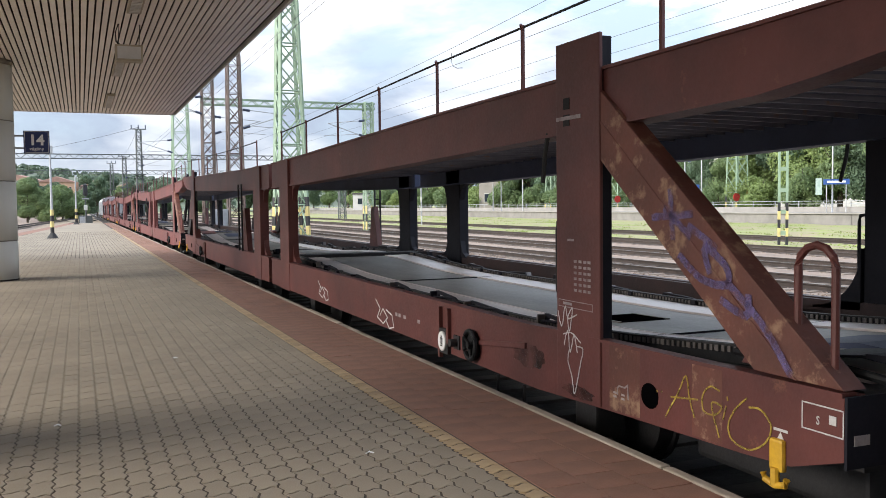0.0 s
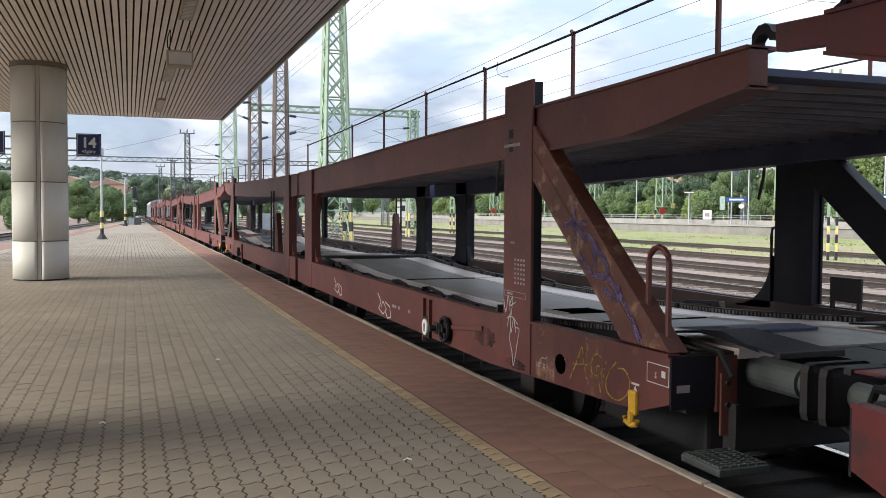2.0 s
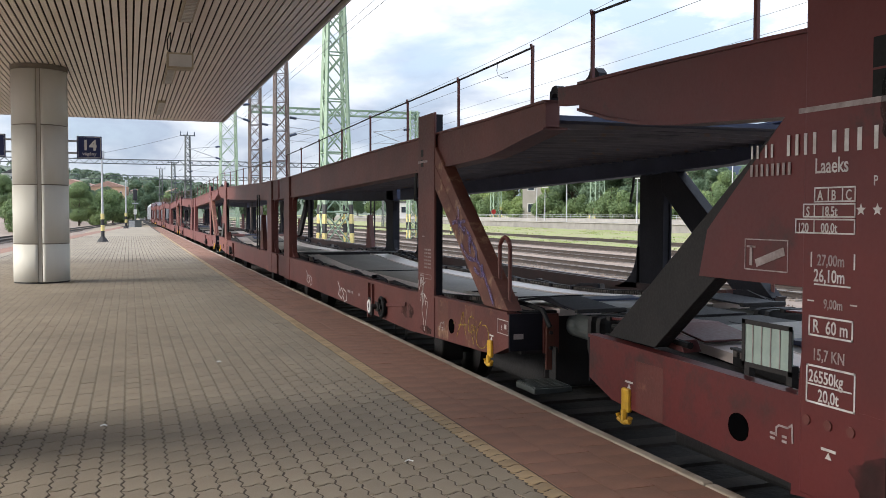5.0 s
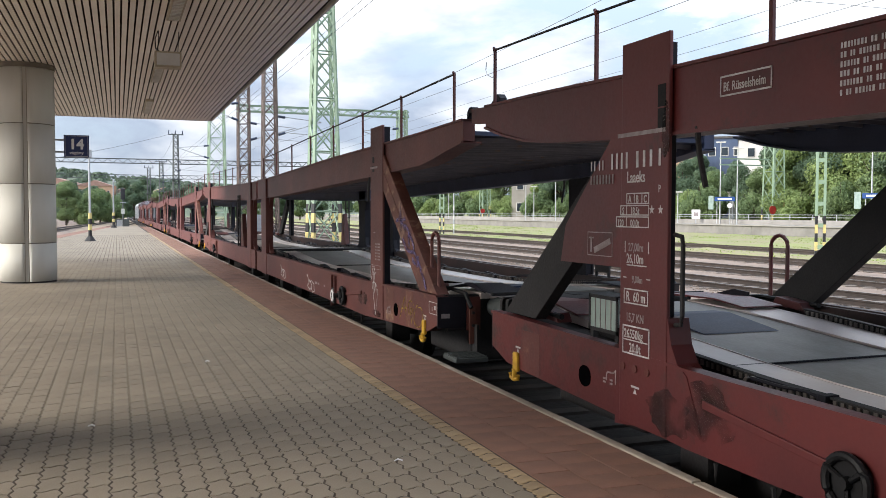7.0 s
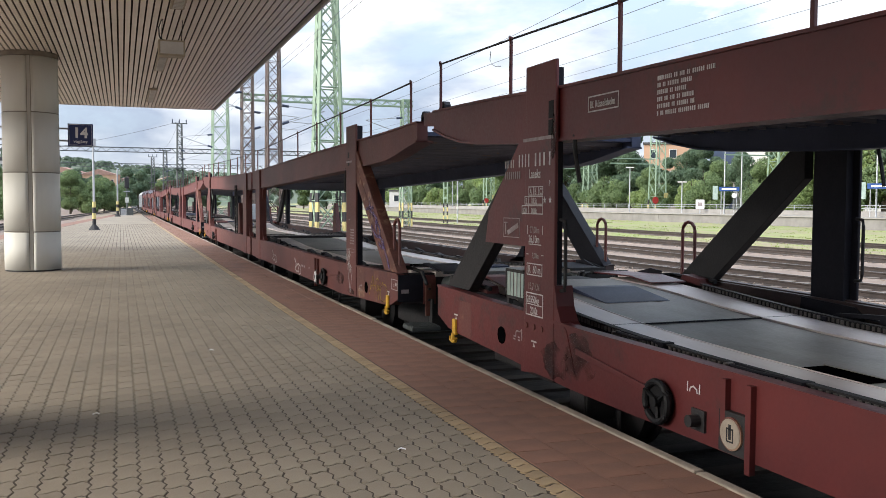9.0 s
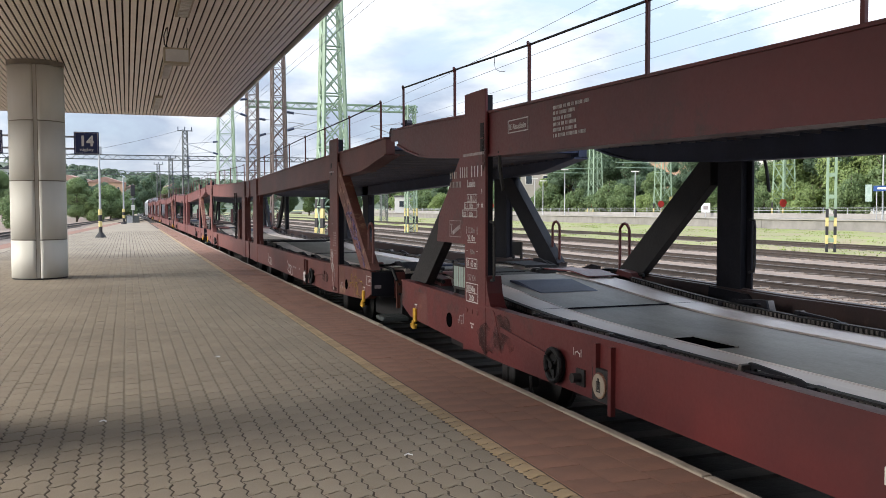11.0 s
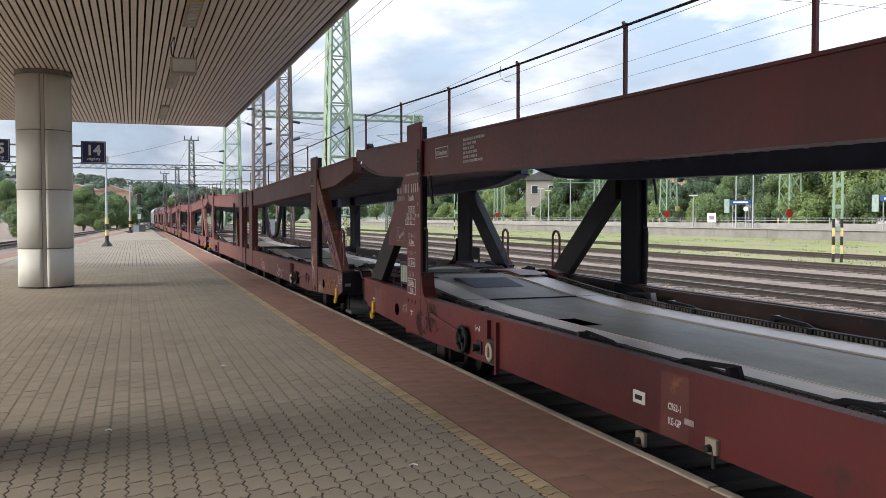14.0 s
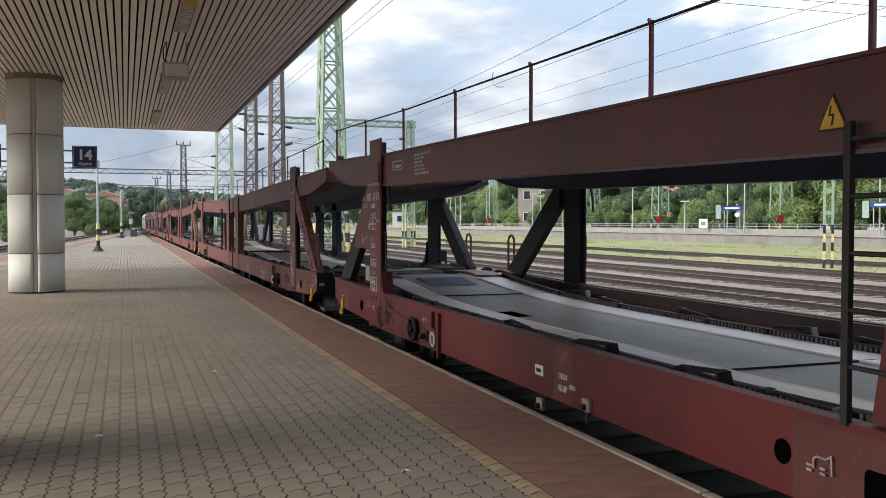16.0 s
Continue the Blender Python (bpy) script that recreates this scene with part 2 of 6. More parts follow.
M = {
    "brown": material("weathered_brown_steel", (0.125, 0.035, 0.029), (0.075, 0.022, 0.019), 0.55, 0, 1.6, 0.12, 45, spots=(0.20, 0.085, 0.05), spot_at=0.62),
    "rusty": material("rusty_steel", (0.145, 0.048, 0.033), (0.085, 0.030, 0.022), 0.62, 0, 2.2, 0.15, 45, spots=(0.27, 0.16, 0.10), spot_at=0.52),
    "red": material("red_brown_paint", (0.116, 0.0185, 0.0178), (0.066, 0.0135, 0.0145), 0.46, 0, 0.8, 0.06, 40, spots=(0.046, 0.018, 0.017), spot_at=0.57),
    "red_far": material("faded_red_paint", (0.135, 0.036, 0.033), (0.085, 0.029, 0.028), 0.55, 0, 1.0, 0.06, 40, spots=(0.085, 0.045, 0.04), spot_at=0.58),
    "under": material("dark_grimy_steel", (0.018, 0.016, 0.017), (0.009, 0.009, 0.010), 0.7, 0, 3, 0.2, 50),
    # pale rib colour includes the light bounced up from the platform
    "rib": material("bounce_lit_rib", (0.24, 0.235, 0.265), (0.15, 0.145, 0.18), 0.5, 0, 2, 0.1, 50, spots=(0.27, 0.17, 0.12), spot_at=0.58),
    # navy holds the sky-lit shade of the deck underside in its base colour
    "deck_dark": material("navy_deck_shade", (0.042, 0.056, 0.112), (0.027, 0.035, 0.072), 0.6, 0, 2, 0.1, 50),
    "pan": material("worn_deck_plate", (0.235, 0.215, 0.190), (0.135, 0.122, 0.107), 0.50, 0.1, 1.6, 0.10, 50, spots=(0.15, 0.095, 0.08), spot_at=0.66, stretch=(1, 0.35, 1)),
    "strip": material("polished_wheel_strip", (0.69, 0.615, 0.585), (0.47, 0.40, 0.375), 0.40, 0.25, 1.1, 0.08, 50, spots=(0.24, 0.16, 0.135), spot_at=0.67, stretch=(1, 0.3, 1)),
    # dark fittings, and shade put into the colour of inner and far-side steel
    "web": material("dark_and_shaded_steel", (0.016, 0.0155, 0.022), (0.010, 0.010, 0.015), 0.6, 0, 3, 0.1, 50, spec=0.2),
    # near-black for flat plates that stand for the dark inside of holes
    "pit": material("hole_darkness", (0.0025, 0.0025, 0.003), None, 0.9, 0, 3, 0, 20, spec=0.0),
    "grime": material("black_grease_stain", (0.012, 0.011, 0.011), None, 0.6, 0, 1.6, 0, 40, cover=(0.0, 0.36)),
    # darker brown that holds the shade on the far sill
    "sill_shade": material("shaded_brown_steel", (0.046, 0.021, 0.019), (0.024, 0.013, 0.013), 0.6, 0, 2, 0.1, 50, spots=(0.085, 0.045, 0.035), spot_at=0.6),
    "tooth": material("worn_tooth_steel", (0.17, 0.15, 0.142), (0.08, 0.068, 0.062), 0.45, 0.3, 6, 0.05, 60),
    "black": material("black_painted_steel", (0.009, 0.009, 0.010), (0.005, 0.005, 0.006), 0.6, 0, 5, 0.1, 60, spec=0.25),
    "white_paint": material("white_stencil_paint", (0.62, 0.62, 0.62), (0.40, 0.38, 0.37), 0.6, 0, 9, 0, 60),
    "grey_paint": material("faded_stencil_paint", (0.36, 0.32, 0.32), (0.2, 0.16, 0.16), 0.6, 0, 14, 0, 60),
    "yellow": material("yellow_paint", (0.62, 0.36, 0.025), (0.38, 0.21, 0.02), 0.5, 0, 8, 0.1, 60),
    "yellow_spray": material("dull_yellow_spray", (0.46, 0.33, 0.05), (0.30, 0.20, 0.04), 0.7, 0, 6, 0, 60, cover=(0.45, 0.95)),
    "violet_spray": material("violet_spray", (0.17, 0.13, 0.29), (0.13, 0.09, 0.20), 0.7, 0, 5, 0, 60, cover=(0.08, 0.75)),
    "steel": material("bright_rail_steel", (0.55, 0.54, 0.53), (0.35, 0.33, 0.32), 0.28, 1.0, 4, 0.03, 60),
    "rail": material("rusty_rail", (0.042, 0.029, 0.024), (0.024, 0.018, 0.015), 0.7, 0, 4, 0.2, 60),
    "sleeper": material("concrete_sleeper", (0.20, 0.163, 0.135), (0.13, 0.105, 0.088), 0.9, 0, 2, 0.3, 40, random_tint=0.2, island=True),
    "rail_top": material("worn_rail_top", (0.20, 0.185, 0.175), (0.11, 0.10, 0.095), 0.42, 0.6, 4, 0.03, 60),
    "ballast": material("brown_ballast", (0.255, 0.192, 0.152), (0.16, 0.12, 0.096), 0.95, 0, 0.9, 1.0, 14, 0.3, 0.7, spots=(0.32, 0.255, 0.205), spot_at=0.6),
    "grass": material("dry_grass_ground", (0.20, 0.235, 0.072), (0.235, 0.195, 0.12), 0.95, 0, 0.35, 0.8, 12, 0.36, 0.62),
    "blade": material("grass_blades", (0.225, 0.275, 0.085), (0.17, 0.215, 0.06), 0.8, 0, 0.6, 0, 10, random_tint=0.22, island=True, spec=0.2, through_light=0.3),
    "paver": material("grey_paver", (0.262, 0.218, 0.162), (0.188, 0.155, 0.115), 0.85, 0, 0.55, 0.35, 90, 0.3, 0.7, random_tint=0.07, island=True),
    "paver_yellow": material("tan_paver", (0.37, 0.265, 0.15), (0.27, 0.195, 0.115), 0.85, 0, 2.5, 0.35, 90, random_tint=0.16, island=True),
    "paver_red": material("red_paver", (0.245, 0.120, 0.080), (0.155, 0.080, 0.055), 0.85, 0, 2.2, 0.35, 90, 0.3, 0.7, random_tint=0.05, island=True),
    "joint": material("sandy_joint", (0.070, 0.050, 0.036), (0.045, 0.033, 0.024), 0.95, 0, 5, 0.5, 80),
    "kerb": material("concrete_kerb", (0.34, 0.29, 0.235), (0.2, 0.165, 0.13), 0.9, 0, 3, 0.4, 60),
    "concrete": material("grey_concrete", (0.205, 0.195, 0.182), (0.15, 0.142, 0.133), 0.9, 0, 0.8, 0.3, 30),
    "column": material("enamelled_column_panel", (0.60, 0.59, 0.545), (0.53, 0.52, 0.47), 0.66, 0, 1.1, 0.02, 20, stretch=(1, 1, 0.25), spec=0.3),
    "strip_cover": material("cover_strip_enamel", (0.42, 0.40, 0.355), (0.34, 0.32, 0.28), 0.5, 0, 1.5, 0.02, 20),
    "seam": material("column_seam", (0.20, 0.17, 0.13), (0.13, 0.11, 0.09), 0.6, 0, 4, 0.05, 40),
    "slat": material("beige_ceiling_slat", (0.80, 0.725, 0.65), (0.72, 0.645, 0.57), 0.45, 0, 1.2, 0.02, 30, random_tint=0.05, island=True),
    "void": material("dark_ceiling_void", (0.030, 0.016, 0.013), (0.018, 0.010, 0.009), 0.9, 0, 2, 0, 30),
    "fascia": material("pale_fascia_metal", (0.62, 0.60, 0.57), (0.45, 0.43, 0.40), 0.5, 0, 2, 0.05, 30),
    "box": material("cream_box", (0.40, 0.34, 0.25), (0.33, 0.28, 0.2), 0.5, 0, 3, 0.03, 30),
    "sign_blue": material("dark_blue_enamel", (0.012, 0.027, 0.12), (0.010, 0.022, 0.10), 0.4, 0, 2, 0, 30),
    "sign_white": material("white_enamel", (0.80, 0.80, 0.80), (0.7, 0.7, 0.7), 0.5, 0, 3, 0, 30),
    "mast_green": material("pale_green_mast", (0.255, 0.35, 0.25), (0.18, 0.255, 0.18), 0.6, 0, 0.8, 0.05, 20),
    "mast_rust": material("rusty_mast", (0.12, 0.085, 0.075), (0.07, 0.055, 0.05), 0.75, 0, 1.2, 0.1, 20),
    "mast_grey": material("grey_mast", (0.10, 0.11, 0.11), (0.06, 0.07, 0.07), 0.7, 0, 1.2, 0.05, 20),
    "wire": material("dark_wire", (0.12, 0.13, 0.145), None, 0.6, 0, 2, 0, 20),
    "insulator": material("blue_insulator", (0.03, 0.045, 0.09), None, 0.3, 0, 2, 0, 20),
    "band_yellow": material("band_yellow_paint", (0.60, 0.50, 0.20), (0.42, 0.35, 0.15), 0.6, 0, 4, 0.05, 40),
    "band_white": material("band_white_paint", (0.66, 0.66, 0.62), (0.5, 0.5, 0.46), 0.6, 0, 4, 0.05, 40),
    "band_black": material("band_black_paint", (0.02, 0.02, 0.024), None, 0.6, 0, 4, 0.05, 40),
    "signal_red": material("signal_red_paint", (0.50, 0.035, 0.03), (0.35, 0.03, 0.03), 0.5, 0, 4, 0, 40),
    "pole": material("galvanised_pole", (0.42, 0.44, 0.46), (0.32, 0.33, 0.35), 0.5, 0.3, 3, 0.02, 40),
    "bark": material("bark", (0.09, 0.07, 0.05), (0.05, 0.04, 0.03), 0.95, 0, 3, 0.6, 20),
    "wall_ochre": material("orange_render_wall", (0.48, 0.30, 0.20), (0.40, 0.25, 0.17), 0.9, 0, 0.4, 0.1, 10),
    "wall_white": material("pale_render_wall", (0.60, 0.58, 0.56), (0.50, 0.48, 0.46), 0.9, 0, 0.3, 0.1, 10),
    "wall_grey": material("grey_render_wall", (0.33, 0.30, 0.27), (0.25, 0.23, 0.2), 0.9, 0, 0.3, 0.1, 10),
    "navy_clad": material("navy_cladding", (0.07, 0.10, 0.17), (0.05, 0.07, 0.12), 0.4, 0, 0.4, 0.05, 10),
    "roof_dark": material("dark_roof", (0.09, 0.085, 0.085), None, 0.8, 0, 1, 0.1, 10),
    # distant roof and hill colours are greyed to stand for haze
    "roof_red": material("red_tile_roof", (0.34, 0.20, 0.16), (0.26, 0.16, 0.13), 0.85, 0, 1, 0.1, 10),
    "pane": material("dark_window_glass", (0.03, 0.04, 0.05), None, 0.12, 0, 1, 0, 10),
    "hill": material("wooded_hill", (0.10, 0.125, 0.08), (0.07, 0.09, 0.06), 0.95, 0, 0.06, 0.5, 3),
    "asphalt": material("far_asphalt", (0.22, 0.21, 0.20), (0.16, 0.155, 0.15), 0.95, 0, 0.3, 0.2, 20),
    "pale_concrete": material("pale_concrete", (0.265, 0.252, 0.235), (0.205, 0.195, 0.18), 0.9, 0, 0.6, 0.3, 30),
    # ballast and sleeper colours darkened to hold the shade under the train
    "train_shade": material("train_shade_ballast", (0.026, 0.022, 0.019), (0.013, 0.011, 0.010), 0.9, 0, 1.2, 1.0, 16, 0.3, 0.7, spots=(0.09, 0.07, 0.055), spot_at=0.64),
    "train_shade_sleeper": material("train_shade_sleeper", (0.06, 0.05, 0.043), (0.03, 0.026, 0.023), 0.9, 0, 2, 0.3, 40),
    "silver": material("silver_cover", (0.48, 0.50, 0.53), (0.36, 0.38, 0.4), 0.4, 0.2, 0.6, 0.05, 10),
    "blue_sign": material("station_sign_blue", (0.02, 0.07, 0.25), None, 0.5, 0, 3, 0, 20),
    "panel": material("pale_green_panel", (0.34, 0.42, 0.385), (0.24, 0.31, 0.285), 0.4, 0, 5, 0.02, 30),
    "dirt": material("sandy_soil", (0.30, 0.235, 0.165), (0.2, 0.155, 0.11), 0.95, 0, 0.6, 0.6, 20),
}
# leaf greens are paled and dulled, with distance haze put into the colour
for key, base, dark in (("leaf_a", (0.205, 0.275, 0.125), (0.145, 0.205, 0.098)), ("leaf_b", (0.135, 0.195, 0.12), (0.098, 0.148, 0.094)), ("leaf_c", (0.27, 0.345, 0.135), (0.20, 0.265, 0.105)), ("leaf_d", (0.125, 0.165, 0.115), (0.09, 0.125, 0.088))):
    M[key] = material("leaves_" + key[-1], base, dark, 0.6, 0, 0.5, 0, 5, random_tint=0.28, island=True, spec=0.25, through_light=0.45)


# ---- mesh helpers ----
def box(bm, x0, x1, y0, y1, z0, z1, bevel=0.0):
    vs = bmesh.ops.create_cube(bm, size=1.0)["verts"]
    bmesh.ops.scale(bm, vec=(abs(x1 - x0), abs(y1 - y0), abs(z1 - z0)), verts=vs)
    bmesh.ops.translate(bm, vec=((x0 + x1) / 2, (y0 + y1) / 2, (z0 + z1) / 2), verts=vs)
    if bevel:
        bmesh.ops.bevel(bm, geom=list({e for v in vs for e in v.link_edges}), offset=bevel, segments=2, affect="EDGES", profile=0.6)
    return bm


def prism(bm, poly, x0, x1, axis="x", bevel=0.0):
    """A polygon of (a, b) pushed from x0 to x1 along an axis; a, b are y, z for x; x, z for y; x, y for z."""
    def at(a, b, c):
        return {"x": (c, a, b), "y": (a, c, b), "z": (a, b, c)}[axis]
    lo = [bm.verts.new(at(a, b, x0)) for a, b in poly]
    hi = [bm.verts.new(at(a, b, x1)) for a, b in poly]
    fs = [bm.faces.new(lo), bm.faces.new(hi[::-1])]
    for i in range(len(poly)):
        j = (i + 1) % len(poly)
        fs.append(bm.faces.new((lo[j], lo[i], hi[i], hi[j])))
    bmesh.ops.recalc_face_normals(bm, faces=fs)
    if bevel:
        bmesh.ops.bevel(bm, geom=list({e for v in lo + hi for e in v.link_edges}), offset=bevel, segments=2, affect="EDGES", profile=0.6)
    return bm


def bar(bm, p, q, r, n=6, r2=None):
    """A round bar from p to q."""
    p, q = Vector(p), Vector(q)
    d = q - p
    m = Matrix.Translation((p + q) / 2) @ d.to_track_quat("Z", "Y").to_matrix().to_4x4()
    bmesh.ops.create_cone(bm, cap_ends=True, segments=n, radius1=r, radius2=r if r2 is None else r2, depth=d.length, matrix=m)
    return bm


def tube(bm, pts, r, n=6):
    """One bent round bar through all the points."""
    pts = [Vector(p) for p in pts]
    rings = []
    for i, p in enumerate(pts):
        d = (pts[min(i + 1, len(pts) - 1)] - pts[max(i - 1, 0)]).normalized()
        side = d.cross(Vector((0.013, 0.021, 1.0)) if abs(d.z) < 0.9 else Vector((1.0, 0.02, 0.01))).normalized()
        up = side.cross(d)
        rings.append([bm.verts.new(p + (side * math.cos(2 * math.pi * k / n) + up * math.sin(2 * math.pi * k / n)) * r) for k in range(n)])
    fs = [bm.faces.new(rings[0]), bm.faces.new(rings[-1][::-1])]
    for a, b in zip(rings, rings[1:]):
        for k in range(n):
            fs.append(bm.faces.new((a[k], b[k], b[(k + 1) % n], a[(k + 1) % n])))
    bmesh.ops.recalc_face_normals(bm, faces=fs)
    return bm


def smooth(pts, n=5):
    """A smooth line through the points."""
    p = [pts[0], *pts, pts[-1]]
    out = []
    for a, b, c, d in zip(p, p[1:], p[2:], p[3:]):
        for i in range(n):
            t = i / n
            out.append(tuple(0.5 * (2 * b[k] + (c[k] - a[k]) * t + (2 * a[k] - 5 * b[k] + 4 * c[k] - d[k]) * t * t + (3 * b[k] - a[k] - 3 * c[k] + d[k]) * t ** 3) for k in (0, 1)))
    return out + [pts[-1]]


def disc(bm, x, y, z, r, thick, n=24):
    """A disc whose axis is x."""
    return bar(bm, (x - thick / 2, y, z), (x + thick / 2, y, z), r, n)


def part(name, bm, mat, parent, label="", smooth=False):
    me = bpy.data.meshes.new(name)
    bm.to_mesh(me)
    bm.free()
    if smooth:
        me.shade_smooth()
    me.materials.append(M[mat] if isinstance(mat, str) else mat)
    ob = new(name, me)
    ob.parent = parent
    if label:
        ob["label"] = label
    return ob


def raw(name, verts, faces, mat, parent=None, label=""):
    me = bpy.data.meshes.new(name)
    me.from_pydata(verts, [], faces)
    me.update()
    me.materials.append(M[mat] if isinstance(mat, str) else mat)
    ob = new(name, me)
    ob.parent = parent
    if label:
        ob["label"] = label
    return ob


def thing(name, label, category, m=None, group="", kind=""):
    ob = new(name)
    ob.matrix_world = m or Matrix()
    return tagged(ob, label, category, group, kind)


B = bmesh.new


def letters(name, text, size, m, mat, parent=None, label="", spacing=1.0, depth=0.001, align="LEFT"):
    """Lettering as a mesh, lying in its own x, y plane and posed by m."""
    cu = bpy.data.curves.new(name, "FONT")
    cu.body, cu.size, cu.extrude, cu.space_character, cu.align_x = text, size, depth, spacing, align
    cu.resolution_u = 3
    cu.offset = size * (0.035 if name == "number" else 0.012)
    tmp = bpy.data.objects.new(name, cu)
    scene.collection.objects.link(tmp)
    me = bpy.data.meshes.new_from_object(tmp.evaluated_get(bpy.context.evaluated_depsgraph_get()))
    bpy.data.objects.remove(tmp)
    me.materials.clear()
    me.materials.append(M[mat])
    ob = new(name, me)
    ob.parent = parent
    ob.matrix_basis = m
    if label:
        ob["label"] = label
    return ob


# ---- platform, ground and tracks ----
EDGE, RED, TAN = 2.75, 2.63, 1.98      # platform edge, kerb's inner side, inner side of the red strip
RAIL = -0.50                           # top of the rails below the platform

platform = thing("platform", "paved station platform with red edge strip and concrete kerb", "platform", kind="structure")
LEFT = lambda y: -7.0 + 0.0665 * y      # the other edge closes in towards the far end
part("core", prism(B(), [(LEFT(-30) + 0.1, -30), (2.70, -30), (2.70, 89), (LEFT(89) + 0.1, 89)], -1.2, -0.003, "z"), "joint", platform, "sandy bed in the joints")
part("far_paving", prism(B(), [(LEFT(55) + 0.8, 55.0), (1.865, 55.0), (1.865, 89), (LEFT(89) + 0.8, 89)], -0.0065, 0.0, "z"), "paver", platform)
part("side_paving", prism(B(), [(LEFT(-20) + 0.8, -20), (-3.68, -20), (-3.68, 49.8), (LEFT(49.8) + 0.8, 49.8)], -0.0065, 0.0, "z"), "paver", platform)
part("rear_paving", box(B(), -3.67, 1.865, -20, 1.7, -0.0065, 0.0), "paver", platform)
part("rear_red_paving", box(B(), 1.875, 2.625, -20, 1.7, -0.0065, 0.0), "paver_red", platform)
part("edge_strip", prism(B(), [(LEFT(-20), -20), (LEFT(-20) + 0.79, -20), (LEFT(89) + 0.79, 89), (LEFT(89), 89)], -0.3, 0.001, "z"), "paver_red", platform, "dull red edge strip")

ground = raw("ground", [(-900, -400, -0.78), (900, -400, -0.78), (900, 1500, -0.78), (-900, 1500, -0.78)], [(0, 1, 2, 3)], "dirt")
tagged(ground, "sandy ground of the railway yard", "ground", kind="structure")


def strip(name, x0, x1, z, mat, label, category, y0=-40, y1=420, rough=0.0, step=2.0):
    nx, ny = max(2, int((x1 - x0) / 0.8)), int((y1 - y0) / step)
    vs, fs = [], []
    for j in range(ny + 1):
        for i in range(nx + 1):
            x, y = x0 + (x1 - x0) * i / nx, y0 + (y1 - y0) * j / ny
            edge = 0 if 0 < i < nx else -0.2
            vs.append((x, y, z + edge + rough * noise.noise(Vector((x * 0.9, y * 0.5, 3.1)))))
    for j in range(ny):
        for i in range(nx):
            k = j * (nx + 1) + i
            fs.append((k, k + 1, k + nx + 2, k + nx + 1))
    return tagged(raw(name, vs, fs, mat), label, category, kind="structure")


# bed of the train's track, with the train's shade painted in
strip("track_bed", 2.73, 7.6, -0.66, "train_shade", "dark ballast with the shade below the train in its colour", "ballast", rough=0.03)
strip("ballast_bed", 6.3, 28.2, -0.66, "ballast", "brown crushed stone ballast between the tracks", "ballast", rough=0.03)
strip("grass_verge", 27.6, 56.2, -0.66, "grass", "patchy green grass and weeds beside the tracks", "grass", rough=0.12)
strip("ballast_bed", -60, -4.0, -0.72, "ballast", "brown ballast on the other side of the platform", "ballast", rough=0.04)


def track(x, y0, y1, shine, turn=0.0):
    tr = thing("railway_track", "pair of steel rails on concrete sleepers in ballast", "track", pose(x, 0, 0, 0, 0, turn), "railway tracks", "structure")
    for s in (-1, 1):
        c = s * 0.7525
        prof = [(c - 0.07, RAIL - 0.16), (c + 0.07, RAIL - 0.16), (c + 0.07, RAIL - 0.145), (c + 0.012, RAIL - 0.12), (c + 0.012, RAIL - 0.045), (c + 0.036, RAIL - 0.03), (c + 0.036, RAIL), (c - 0.036, RAIL), (c - 0.036, RAIL - 0.03), (c - 0.012, RAIL - 0.045), (c - 0.012, RAIL - 0.12), (c - 0.07, RAIL - 0.145)]
        rail = part("rail", prism(B(), prof, y0, y1, "y"), "rail", tr, "brown rusty rail")
        part("running_surface", box(B(), c - 0.033, c + 0.033, y0, y1, RAIL, RAIL + 0.003), shine, rail, "worn top of the rail")
    vs, fs = [], []
    y = y0
    while y < min(y1, 110):
        k = len(vs)
        vs += [(-1.25, y, RAIL - 0.3), (1.25, y, RAIL - 0.3), (1.25, y + 0.26, RAIL - 0.3), (-1.25, y + 0.26, RAIL - 0.3), (-1.23, y + 0.03, RAIL - 0.135), (1.23, y + 0.03, RAIL - 0.135), (1.23, y + 0.23, RAIL - 0.135), (-1.23, y + 0.23, RAIL - 0.135)]
        fs += [(k + 4, k + 5, k + 6, k + 7), (k, k + 1, k + 5, k + 4), (k + 1, k + 2, k + 6, k + 5), (k + 2, k + 3, k + 7, k + 6), (k + 3, k, k + 4, k + 7)]
        y += 0.62
    # sleepers of the train's track are darkened by the same painted shade
    tagged(raw("sleepers", vs, fs, "train_shade_sleeper" if shine == "steel" else "sleeper", tr, "row of concrete sleepers"), kind="stuff")
    return tr


for x, shine in ((4.45, "steel"), (15.7, "rail_top"), (20.05, "rail_top"), (25.3, "rail"), (32.6, "rail")):
    track(x, -40, 400, shine)
for x in (-8.75, -13.6):
    track(x, -10, 300, "rail", -3.8)

# far platform with its retaining wall, walkway and railing
far_platform = thing("far_platform", "long grey concrete platform beyond the tracks", "platform", kind="structure")
for i in range(40):
    part("wall_panel", box(B(), 56.0, 56.3, -20 + i * 8, -12.03 + i * 8, -1.0, 0.16), "concrete", far_platform)
part("coping", box(B(), 55.85, 57.2, -20, 300, 0.164, 0.27), "pale_concrete", far_platform, "pale concrete coping")
part("walkway", box(B(), 57.2, 59.5, -20, 300, -0.4, 0.25), "asphalt", far_platform, "grey asphalt walkway")
part("back_wall", box(B(), 59.5, 59.8, -20, 300, -0.4, 0.72), "pale_concrete", far_platform)
bank = strip("grass_bank", 59.8, 320, 0.45, "grass", "dry grassy bank behind the far platform", "grass", rough=0.2, step=6)
fence = thing("railing_fence", "long low metal railing along the far platform", "fence")
